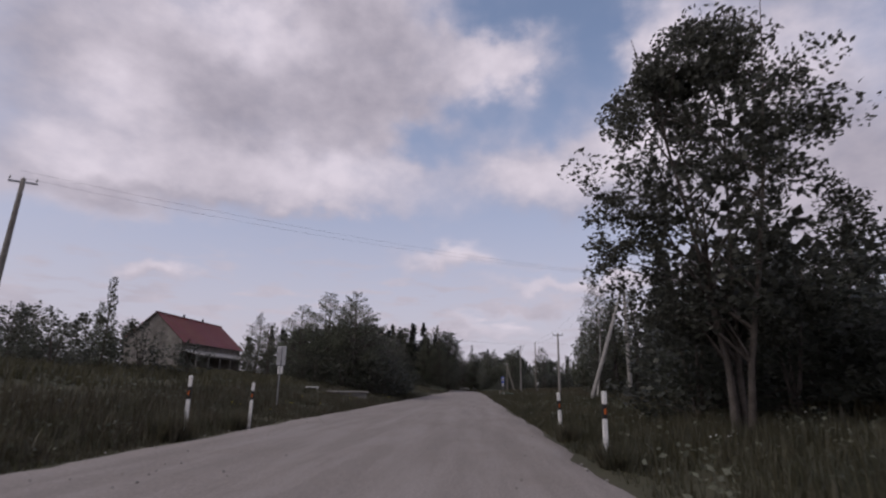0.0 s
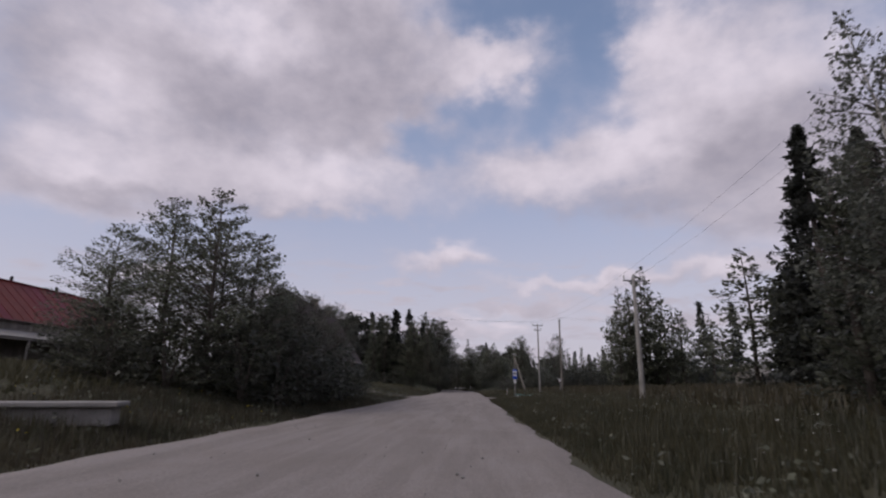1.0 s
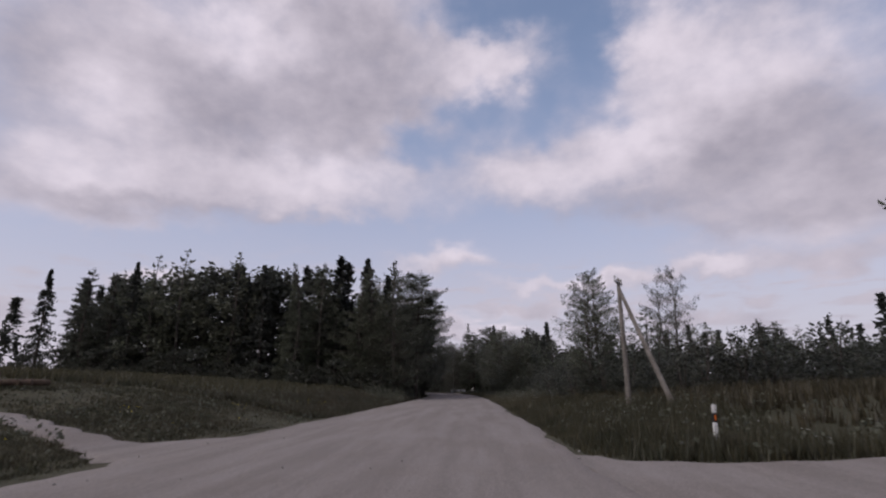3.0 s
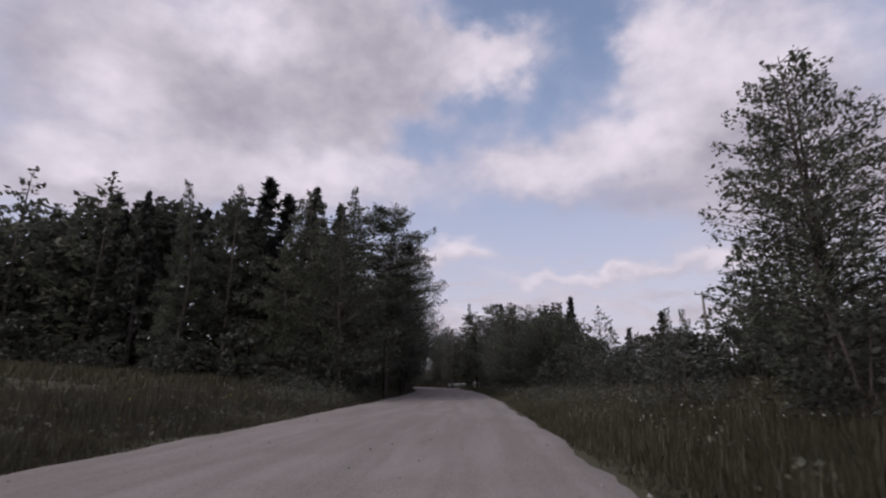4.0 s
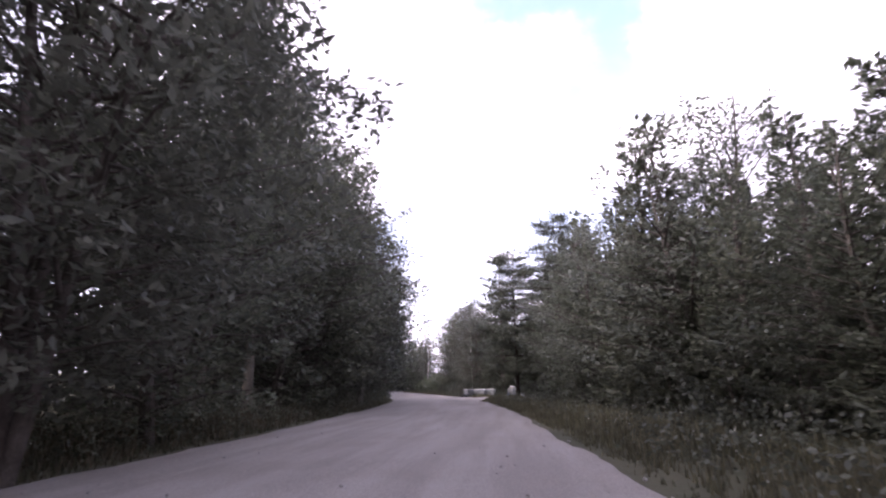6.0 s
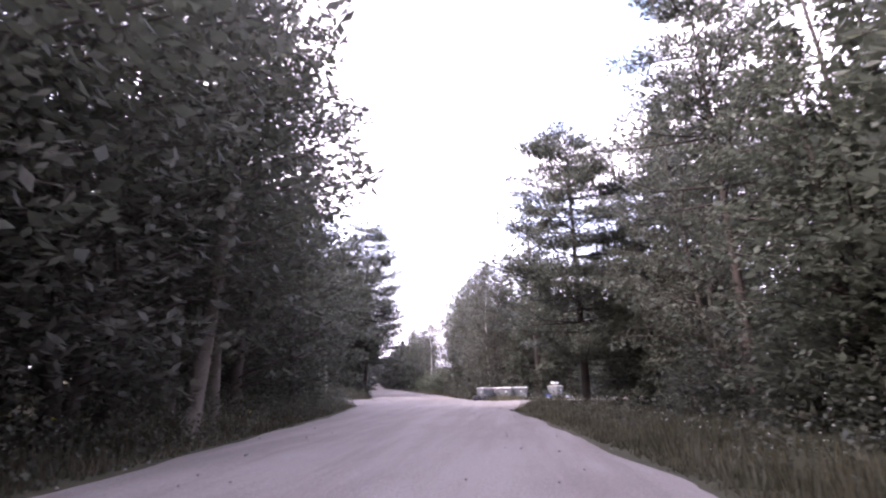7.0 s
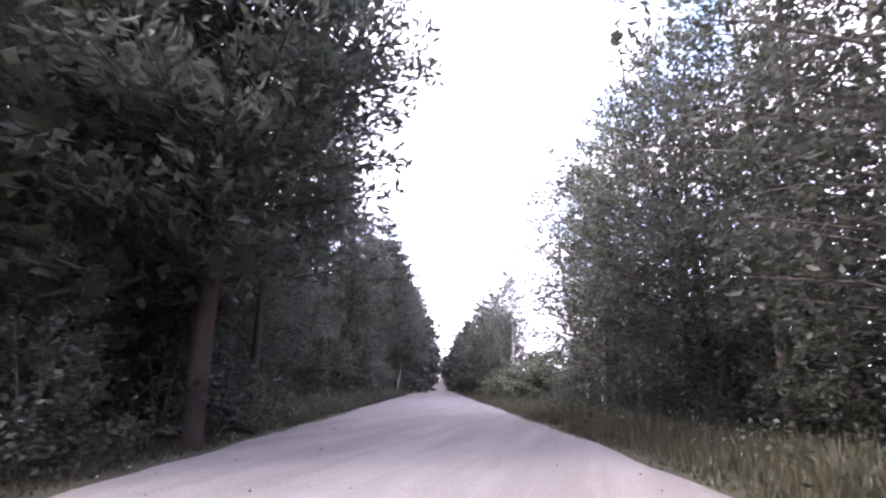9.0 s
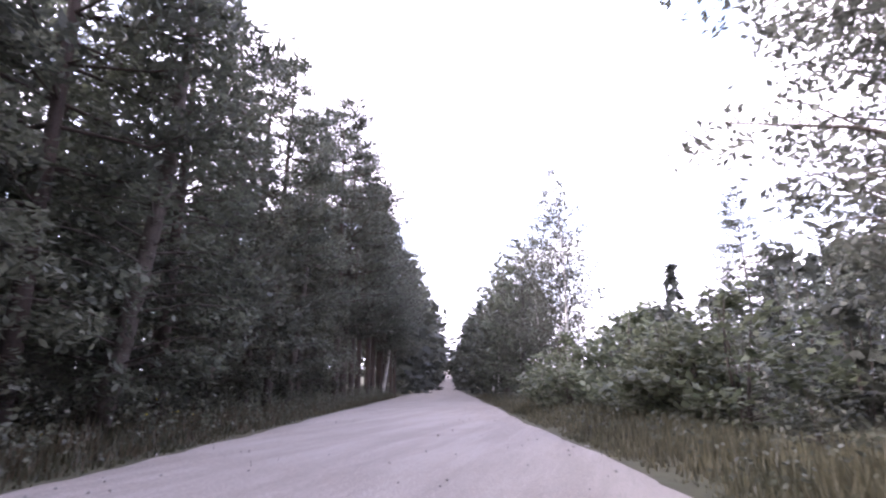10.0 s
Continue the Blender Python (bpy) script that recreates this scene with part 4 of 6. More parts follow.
# the wood's front left of the road
x = -10.5
while x > -62:
    for y, k in ((154, 0), (159, 1), (164, 2)):
        key = ("far_broad", "far_spruce", "far_spruce", "far_broad")[int(trng.integers(0, 4))] if k and x < -16 else ("tall", "spruce", "spruce", "broad")[int(trng.integers(0, 4))] if k else (("tall", "broad", "aspen", "tall") if x > -24 else ("mid_broad", "spruce", "mid_broad", "pine2"))[int(trng.integers(0, 4))]
        grow(key, x + trng.uniform(-1.2, 1.2) - k, y + trng.uniform(-2, 2) - 0.10 * (x + 9), trng.uniform(13.6, 16.6) * (1 + 0.08 * k) * (1 if x > -45 else 0.95) * (1.2 if key == "mid_broad" else 1.03), (1.0, 1.25, 1.3)[k], "front of the wood")
    x -= 3.3
x = -11.0
while x > -60:
    grow("bush", x, 150.0 + trng.uniform(-1.5, 1.5) - 0.10 * (x + 9), trng.uniform(2.2, 4.5), 1.2, "shrubs at the wood's edge")
    x -= 2.6
grow("broad0", -10.6, 153.5, 12.0, 1.0)
grow("tall0", -13.6, 154.0, 15.5, 1.0)
grow("hero_pine1", -7.7, 161.8, 18.0, 1.15)
grow("tall1", -10.9, 160.6, 19.6, 0.95)
grow("broad1", -9.8, 156.4, 10.5, 0.9)
grow("broad2", -9.4, 159.4, 8.4, 0.8)
grow("broad1", -9.4, 163.2, 7.0, 0.85)
grow("broad0", -9.8, 165.0, 7.0, 0.9)
# left roadside wood
grow("broad2", -9.6, 167.5, 7.5, 1.0)
grow("leaning_willow0", -7.9, 174.6, 17.8, 1.0)
grow("broad0", -9.6, 171.0, 8.0, 1.0)
grow("broad1", -9.0, 179.5, 12.5, 1.0)
row(["aspen", "broad", "aspen", "willow"], 183, 216, 3.0, -7.8, 0.5, 15.5, 19.0, 1.1, "left roadside wood")
grow("aspen0", -11.2, 206.5, 17.0, 1.2)
grow("broad1", -13.4, 218.5, 13.5, 1.05)
grow("broad2", -15.2, 223.5, 12.5, 1.0)
grow("broad0", -18.9, 230.4, 16.0, 1.0)
grow("tall1", -20.2, 231.6, 16.5, 1.15)
grow("aspen1", -21.2, 232.0, 17.0, 1.0)
grow("broad1", -17.4, 226.0, 13.0, 1.0)
grow("willow0", -22.8, 231.6, 15.0, 1.05)
grow("broad2", -20.5, 227.6, 15.5, 1.05)
grow("mid_broad1", -25.5, 234.2, 15.0, 1.0)
grow("mid_broad0", -18.0, 222.0, 13.0, 1.0)
row(["mid_broad", "pine0", "mid_broad"], 164, 221, 3.0, -12.5, 1.5, 13, 16, 0.95, "left roadside wood")
row(["far_spruce", "far_broad", "far_spruce"], 165, 222, 2.8, -19, 4, 13, 17, 1.0, "left roadside wood")
row(["shrub"], 150, 224, 2.3, -9.2, 0.5, 1.2, 2.6, 1.15, "shrubs along the road")

for i in range(9):
    grow("shrub", -19.5 - 1.8 * i, 230.0 + 1.15 * i + trng.uniform(-0.4, 0.4), trng.uniform(2.2, 3.6), 1.25, "shrubs by the forest road")
# beyond the junction, left
grow("hero_pine1", -22.6, 256.8, 17.5, 0.8)
grow("hero_pine0", -19.9, 255.6, 21.8, 1.02)
grow("broad1", -21.0, 252.6, 5.5, 0.9)
grow("spruce0", -21.8, 257.4, 8.0, 1.2)
grow("broad0", -22.8, 257.5, 5.0, 1.0)
grow("broad0", -21.6, 250.4, 5.0, 0.9)
grow("broad1", -23.6, 249.5, 9.5, 0.9)
grow("broad2", -23.4, 259.5, 5.0, 0.9)
for x, y, h in ((-20.0, 242.6, 13.2), (-21.2, 243.8, 12.5), (-27.0, 247.0, 13)):
    grow("birch0", x, y, h, 0.85, "birches at the junction")
grow("hero_pine1", -23.4, 262.8, 17.0, 0.95)
for x, y, h, k in ((-25.5, 250.5, 12.5, "broad"), (-23.0, 254.0, 13, "mid_broad"), (-29, 252.0, 14, "spruce"), (-32, 254.5, 13, "mid_broad"), (-36, 256.5, 14, "spruce"), (-26.5, 255.5, 15, "mid_broad"), (-31, 258.5, 15, "mid_broad"), (-40, 260, 13, "mid_broad"), (-44, 263.5, 14, "spruce"), (-36, 262, 15, "mid_broad"), (-49, 267, 14, "far_spruce"), (-54, 272, 14, "far_broad"), (-42, 268, 15, "far_spruce"), (-29, 263, 13, "mid_broad"), (-33, 267, 13, "spruce"), (-60, 276, 14, "far_spruce")):
    grow(k, x, y, h + 5.5, 1.05, "wood behind the birches")
for x, y, h in ((-22.6, 248.2, 3), (-24.8, 248.6, 3.2), (-19.6, 251.6, 2.4), (-27.2, 250.6, 2.8), (-30.5, 253, 2.6), (-34, 255.4, 2.6), (-38.5, 258.8, 2.4), (-21.4, 259.0, 2.4), (-20.9, 255.6, 2.4)):
    grow("shrub", x, y, h, 1.2, "shrubs below the birches")
row(["pine0", "pine1", "pine0"], 257, 265, 2.6, -10.0, 0.7, 15, 18.0, 1.05, "left wood beyond the junction")
row(["broad", "pine2", "willow"], 266, 277, 2.8, -9.8, 0.6, 12, 14.5, 1.0, "left wood beyond the junction")
row(["broad", "pine2", "tall", "pine1"], 276, 304, 2.8, -7.8, 0.6, 17, 20, 1.0, "left wood beyond the junction")
row(["pine0", "pine1", "mid_broad"], 262, 330, 2.8, -13, 1.5, 13, 16, 1.0, "left wood beyond the junction")
row(["mid_broad", "spruce", "mid_broad"], 258, 340, 3.2, -19, 4, 13, 17, 1.0, "left wood beyond the junction")
row(["pine1", "birch", "pine0", "pine1"], 304, 345, 2.8, -6.5, 0.5, 20, 24, 1.05, "left wood beyond the junction")
row(["shrub"], 256, 304, 1.9, -8.2, 0.5, 1.6, 3.4, 1.2, "shrubs along the road")
# between the road and the forest side road
for i in range(11):
    grow(("mid_broad", "spruce", "broad", "far_spruce")[i % 4], -19.5 - i * 2.9 + trng.uniform(-1, 1), 226.5 + i * 2.0 + trng.uniform(-1.5, 0.5), trng.uniform(12, 15), 1.0, "trees by the forest road")
for i in range(9):
    grow("far_broad", -24 - i * 3.6, 222 + i * 2.0, trng.uniform(13, 16), 1.0, "trees by the forest road")
# beyond the junction, right
for x, y, h, k in ((-4.2, 245.6, 11.5, "willow"), (-0.4, 243.6, 20.5, "tall"), (2.4, 243.0, 12, "mid_broad"), (5.4, 242.2, 12.5, "pine2"), (8.5, 243.5, 12, "spruce"), (11.5, 244.5, 12.5, "pine1"), (15, 246, 13, "spruce"), (20, 248, 13, "pine2"), (26, 250, 13, "spruce"), (-5.0, 250.0, 13.0, "birch"), (-5.4, 254.5, 13.5, "willow"), (33, 252, 13, "far_pine"), (-2, 248.5, 14, "mid_broad"), (1, 247, 14, "mid_broad"), (4, 246.5, 13, "mid_broad"), (8, 248, 13, "far_spruce"), (13, 250, 13, "far_spruce")):
    grow(k, x, y, h * (1 if h > 18 else 1.15 if x < 4 else 0.92), 0.95 if h > 18 else 1.0 if x < 4 else 1.3, "wood behind the containers")
for i in range(12):
    x = -2.5 + 3.0 * i
    grow("mid_broad", x + trng.uniform(-0.8, 0.8), 250.5 + 0.2 * x + trng.uniform(-1, 1), trng.uniform(11, 13.5), 1.1, "wood behind the containers")
for x, y, h in ((-6.4, 243.0, 2.6), (-4.6, 242.4, 2.4), (-2.6, 242.0, 2.6), (-0.6, 241.6, 2.8), (2.0, 241.6, 2.8), (4.2, 241.4, 2.4), (7, 242, 3), (-7.6, 246.4, 2.4), (11, 243, 3), (-3.6, 243.6, 3.4), (0.4, 242.8, 3.4)):
    grow("shrub", x, y, h, 1.2, "shrubs behind the containers")
for y, off, h, k in ((255.6, 11.2, 13.5, "willow0"), (258.4, 9.6, 15.5, "tall0"), (261.6, 10.0, 16.5, "aspen1"), (264.6, 9.7, 15.5, "willow1"), (267.4, 10.2, 16.5, "broad1"),
                     (270.2, 9.6, 15.5, "aspen0"), (273.0, 10.0, 17.0, "broad2"), (275.8, 9.6, 14.5, "birch0"), (278.6, 10.2, 15.5, "willow0")):
    grow(k, float(mid(y)) + off, y, h, 1.0, "right wood beyond the junction")
row(["birch", "mid_broad", "birch"], 254, 281, 4.2, 14.5, 1.2, 12, 15, 0.95, "right wood beyond the junction")
row(["far_pine", "far_broad"], 252, 282, 4.5, 20, 3, 9, 12, 1.0, "right wood beyond the junction")
for y, h in ((281.0, 15.0), (284.2, 16.0)):
    grow("broad0", float(mid(y)) + 13.6, y, h * 0.7, 0.95, "right wood beyond the junction")
grow("birch1", -11.6, 283.8, 17.0, 0.85)
row(["shrub"], 248, 284, 2.6, 8.6, 0.4, 1.2, 2.4, 1.15, "shrubs along the road")
row(["shrub", "shrub", "bush"], 254, 284, 2.2, 12.6, 0.8, 2.0, 3.8, 1.3, "shrubs under the right wood")
row(["pale", "pale"], 287, 305, 1.7, 8.6, 1.2, 2.4, 4.6, 1.2, "pale shrubs in the clearing")
row(["bush", "shrub", "mid_broad", "bush"], 284, 312, 1.9, 14.5, 3.5, 2.6, 5.5, 1.1, "clearing's edge")
row(["mid_broad", "pine1", "far_spruce"], 284, 316, 2.6, 23, 3.5, 6, 9.5, 1.0, "clearing's edge")
grow("pine0", -9.0, 305.3, 13.0, 0.8)
for y, h in ((306, 16.5), (309.5, 15.5), (313, 14.5)):
    grow("birch1", float(mid(y)) + 9.0, y, h, 1.05, "right wood beyond the junction")
row(["mid_broad", "pine1", "birch"], 315, 345, 2.8, 7.8, 0.6, 13, 16, 0.95, "right wood beyond the junction")
# far along the road
for off, h0, h1 in ((-5.7, 20, 24), (6.4, 12, 15), (-13, 15, 19), (13, 13, 16)):
    row(["far_pine", "far_spruce", "far_broad"], 345, 560, 4.2 if abs(off) < 12 else 7.0, off, 0.5, h0, h1, 1.2, "far woods along the road")
for off in (-7.5, 7.5, -17, 17):
    row(["far_spruce", "far_broad"], 560, 900, 11, off, 1.0, 13, 17, 1.3, "far woods along the road")
for off in (-32, -48, 38, 55, -75, 80):
    row(["far_broad", "far_spruce"], 285, 420, 9, off, 8, 13, 18, 1.3, "deep woods")
for i in range(40):
    grow("far_broad" if i % 2 else "far_spruce", 45 + trng.uniform(0, 170), 130 + trng.uniform(0, 110), trng.uniform(9, 14), 1.2, "distant tree belt")
for i in range(40):
    x = -70 - 6 * i * trng.uniform(0.8, 1.2)
    grow("far_broad" if i % 2 else "far_spruce", x, 170 + trng.uniform(-15, 40), trng.uniform(9, 14), 1.3, "distant tree belt")
# woods behind the starting point
for i in range(24):
    grow("far_broad", trng.uniform(-70, 70), trng.uniform(-90, -50), trng.uniform(9, 14), 1.3, "trees behind the start")
for key, label in (("far_broad", "distant dark broad-leaved woods"), ("far_spruce", "distant dark spruce woods"), ("far_pine", "distant pine woods")):
    if key in FAR:
        tagged(new("distant_woods", fast_mesh("distant_woods", np.concatenate(FAR[key]), 4, crown_of(key + "0").materials[0])), label, "woods", kind="stuff")
for key in list(KINDS):
    if key not in USED:
        for c in list(KINDS[key].children):
            bpy.data.objects.remove(c)
        bpy.data.objects.remove(KINDS[key])


def clear(x, y):
    """True where grass may grow: off the roads."""
    d = np.abs(x - mid(y))
    ok = d > HALF * np.where(y > 190, 0.99, 1.0) + 0.05
    ok &= ~((x > 1) & (x < 19) & (y > np.interp(x, [1.6, 2.6, 4.2, 8, 20], [86.5, 88.4, 91.4, 93.6, 95.6])) & (y < np.interp(x, [1.6, 2.4, 4.8, 9, 20], [99, 97, 95.8, 96.1, 97.4])))
    ok &= ~((y > 94) & (y < 105) & (x < -5) & (x > -18) & (np.abs(y - np.interp(-x, [6, 8.2, 12, 17, 30], [99, 98.2, 100.2, 102.0, 104.0])) < np.interp(-x, [6, 8.2, 12, 30], [3.2, 0.9, 0.55, 0.5])))
    ok &= ~((x > mid(y)) & (y > np.interp(x, [-4, -2.6, -1, 1.5, 8, 30], [217, 222, 228.2, 230.8, 232, 235])) & (y < np.interp(x, [-9.3, -7.2, -6.1, -4.4, -2.5, -0.2, 2.2, 10, 30], [246, 240.5, 236.8, 234.6, 233.7, 234.3, 235.6, 237.5, 241])))
    ok &= ~((x < mid(y)) & (y > np.interp(-x, [11.6, 13.8, 16.2, 21, 45], [226, 230.5, 233.0, 235.6, 251])) & (y < np.interp(-x, [16.0, 17.2, 18.9, 22.5, 45], [250, 245.2, 241.6, 241.2, 257])))
    return ok


def tufts(name, count, y0, y1, d0, d1, side, height, mat, label, seed, blades=5, width=0.02, power=1.0):
    """Tufts of bent blades on the land beside the road, as one mesh."""
    rng = np.random.default_rng(seed)
    y = rng.uniform(y0, y1, count)
    d = HALF + d0 + (d1 - d0) * rng.uniform(0, 1, count) ** power
    x = mid(y) + side * d
    lumpy = np.sin(x * 0.9 + y * 0.23) + np.sin(y * 0.71 - x * 0.4) + rng.normal(0, 0.8, count)
    ok = clear(x, y) & (lumpy > -1.1)
    x, y, lumpy = x[ok], y[ok], lumpy[ok]
    n = len(x)
    z = land(x, y)
    hh = height * rng.uniform(0.55, 1.25, n) * (1 + 0.12 * lumpy)
    hh *= np.clip((np.abs(x - mid(y)) - HALF) / 0.9, 0.35, 1)
    hh *= np.where((x < mid(y)) & (y > 73) & (y < 112), 0.28, 1.0)       # the lawn by the house is mown
    X, Y, Z, H = (np.repeat(a, blades) for a in (x, y, z, hh))
    k = len(X)
    a = rng.uniform(0, 2 * np.pi, k)
    H = H * rng.uniform(0.6, 1.1, k)
    b = np.stack([X + rng.normal(0, 0.07, k), Y + rng.normal(0, 0.07, k), Z - 0.03], 1)
    out = np.stack([np.cos(a), np.sin(a), np.zeros(k)], 1)
    sidev = np.stack([-np.sin(a), np.cos(a), np.zeros(k)], 1) * (width * rng.uniform(0.6, 1.5, k))[:, None]
    up = np.array([0, 0, 1.0])
    lean = rng.uniform(0.08, 0.5, k)[:, None]
    t = b + out * H[:, None] * lean + up * H[:, None]
    tris = np.stack([b - sidev * 1.3, t, b + sidev * 1.3], 1)
    ob = new(name, fast_mesh(name, tris, 3, mat))
    tagged(ob, label, "grass", kind="stuff")


def herbs(name, count, y0, y1, d0, d1, side, top, mat, label, seed, size=0.07, ground_bias=1.0, each=14):
    """Weeds: loose leaf clumps on stalk height beside the road."""
    rng = np.random.default_rng(seed)
    nc = max(20, count // each)
    cy = rng.uniform(y0, y1, nc)
    cd = HALF + rng.uniform(d0, d1, nc)
    ch = top * rng.uniform(0.3, 1.0, nc)
    k = rng.integers(0, nc, count)
    y = cy[k] + rng.normal(0, 0.22, count)
    x = mid(y) + side * (cd[k] + rng.normal(0, 0.22, count))
    ok = clear(x, y)
    x, y, k = x[ok], y[ok], k[ok]
    z = land(x, y) + ch[k] * rng.uniform(0.08, 1, len(x)) ** ground_bias
    ob = new(name, fast_mesh(name, leaf_quads(np.stack([x, y, z], 1), size, rng, 0.6), 4, mat))
    tagged(ob, label, "weeds", kind="stuff")


tufts("grass", 36000, -6, 140, 0.05, 6, 1, 0.50, OLIVE, "tall dry olive-brown meadow grass on the verge", 101, 5, 0.010, 1.4)
tufts("grass", 30000, -6, 150, 0.05, 6, 1, 0.38, GRASS, "green grass on the verge", 102, 5, 0.012, 1.3)
tufts("grass", 14000, 122, 165, 0.05, 7, 1, 0.55, STRAW, "tall dry yellowish grass on the verge", 123, 5, 0.011, 1.1)
tufts("grass", 20000, -6, 150, 0.05, 6, -1, 0.46, OLIVE, "tall dry olive-brown meadow grass on the verge", 103, 5, 0.010, 1.4)
tufts("grass", 34000, -6, 150, 0.05, 6, -1, 0.38, GRASS, "green grass on the verge", 104, 5, 0.012, 1.3)
tufts("meadow", 22000, 0, 160, 6, 30, 1, 0.60, OLIVE, "rough dry grass across the meadow", 105, 5, 0.030)
tufts("meadow", 22000, 0, 160, 6, 30, -1, 0.52, OLIVE, "rough dry grass across the field", 106, 5, 0.030)
tufts("grass", 16000, 150, 330, 0.02, 3.4, 1, 0.38, GRASS, "green grass at the forest road's edge", 107, 4, 0.022, 1.3)
tufts("grass", 16000, 150, 330, 0.02, 3.4, -1, 0.36, GRASS, "green grass at the forest road's edge", 108, 4, 0.022, 1.3)
tufts("grass", 18000, 150, 330, 0.05, 3.0, 1, 0.48, STRAW, "dry grass stalks at the forest road's edge", 109, 4, 0.016)
tufts("grass", 9000, 150, 330, 0.2, 3.4, -1, 0.5, STRAW, "dry grass stalks at the forest road's edge", 121, 4, 0.016)
tufts("lawn", 30000, 70, 114, 0.05, 14, -1, 0.40, GRASS, "short mown green lawn beside the house", 125, 4, 0.02)
herbs("weeds", 60000, 140, 330, 0.4, 4.5, -1, 1.35, HERB, "leafy weeds under the trees", 111, 0.055)
tufts("grass", 9000, 213, 264, 3.2, 13, -1, 0.5, GRASS, "rough grass at the forest junction", 118, 4, 0.03)
tufts("grass", 9000, 213, 264, 3.2, 12, 1, 0.22, GRASS, "rough grass at the forest junction", 119, 4, 0.03)
herbs("weeds", 16000, 214, 232, 0.4, 7, -1, 1.1, HERB, "tall leafy weeds at the junction", 120, 0.045)
herbs("weeds", 10000, 126, 180, 0.8, 7, 1, 1.2, HERB, "tall flowering weeds on the verge", 124, 0.055)
herbs("weeds", 24000, 138, 330, 0.8, 4.5, 1, 1.0, HERB, "leafy weeds under the trees", 112, 0.055)
herbs("weeds", 9000, 0, 140, 0.6, 8, 1, 0.55, HERB, "leafy weeds in the grass", 113, 0.06)
herbs("weeds", 9000, 0, 140, 0.6, 8, -1, 0.55, HERB, "leafy weeds in the grass", 114, 0.06)
herbs("flowers", 500, 2, 110, 0.8, 6, 1, 0.6, PETAL, "small white umbel flowers in the grass", 115, 0.02, 0.15, 3)
herbs("flowers", 1500, 122, 215, 0.5, 6, 1, 1.0, PETAL, "small white umbel flowers in the grass", 122, 0.017, 0.15, 3)
herbs("flowers", 1400, 130, 260, 0.5, 4, -1, 1.1, PETAL, "small white flowers in the grass", 116, 0.017, 0.15, 3)
herbs("flowers", 420, 20, 290, 0.6, 4, -1, 0.8, YELLOW, "small yellow flowers in the weeds", 117, 0.028, 0.15, 3)


# ---- the old house left of the road ----
def slab_between(name, a, b, thick, y0, y1, mat):
    """A sloping board between two (x, z) lines, from y0 to y1."""
    d = Vector((b[0] - a[0], 0, b[1] - a[1]))
    n = Vector((-d.z, 0, d.x)).normalized() * thick
    if n.z < 0:
        n = -n
    vs = []
    for y in (y0, y1):
        for p, k in ((a, 0), (b, 0), (b, 1), (a, 1)):
            vs.append((p[0] + n.x * k, y, p[1] + n.z * k))
    fs = [(3, 2, 1, 0), (4, 5, 6, 7), (0, 1, 5, 4), (1, 2, 6, 5), (2, 3, 7, 6), (3, 0, 4, 7)]
    return mesh_of(name, vs, fs, mat)


def gable(name, x0, x1, y0, y1, z0, zt, mat):
    """The triangular head of an end wall."""
    xm = (x0 + x1) / 2
    vs = [(x, y, z) for y in (y0, y1) for x, z in ((x0, z0), (x1, z0), (xm, zt))]
    return mesh_of(name, vs, [(0, 1, 2), (5, 4, 3), (0, 3, 4, 1), (1, 4, 5, 2), (2, 5, 3, 0)], mat)


def make_window(parent, x, y0, y1, z0, z1, pane_mat=None):
    """A window in a wall whose outer face lies at x and looks to +x."""
    yc, zc, w, h = (y0 + y1) / 2, (z0 + z1) / 2, y1 - y0, z1 - z0
    bm = bmesh.new()
    for yy, zz, sy, sz in ((y0 + 0.04, zc, 0.09, h), (y1 - 0.04, zc, 0.09, h), (yc, z0 + 0.04, w - 0.16, 0.09), (yc, z1 - 0.04, w - 0.16, 0.09)):
        box_bm(bm, (0.10, sy, sz), pose(x + 0.01, yy, zz), 0.008)
    win = part("window", done(bm, "window", WHITEPAINT), parent, "dark window in a white-painted frame")
    part("pane", box("pane", (0.02, w - 0.12, h - 0.12), pose(x - 0.03, yc, zc), pane_mat or GLASS_DARK), win)
    part("sill", box("sill", (0.16, w + 0.12, 0.05), pose(x + 0.07, yc, z0 - 0.04), WHITEPAINT, 0.008), win)


def make_chimney(parent, x, y, z, h, s=0.62):
    bm = bmesh.new()
    box_bm(bm, (s, s, h), pose(x, y, z + h / 2 - 0.5), 0.015)
    box_bm(bm, (s + 0.14, s + 0.14, 0.12), pose(x, y, z + h - 0.56), 0.015)
    box_bm(bm, (s - 0.2, s - 0.2, 0.1), pose(x, y, z + h - 0.47))
    part("chimney", done(bm, "chimney", BRICK), parent, "whitewashed brick chimney with a flared cap")


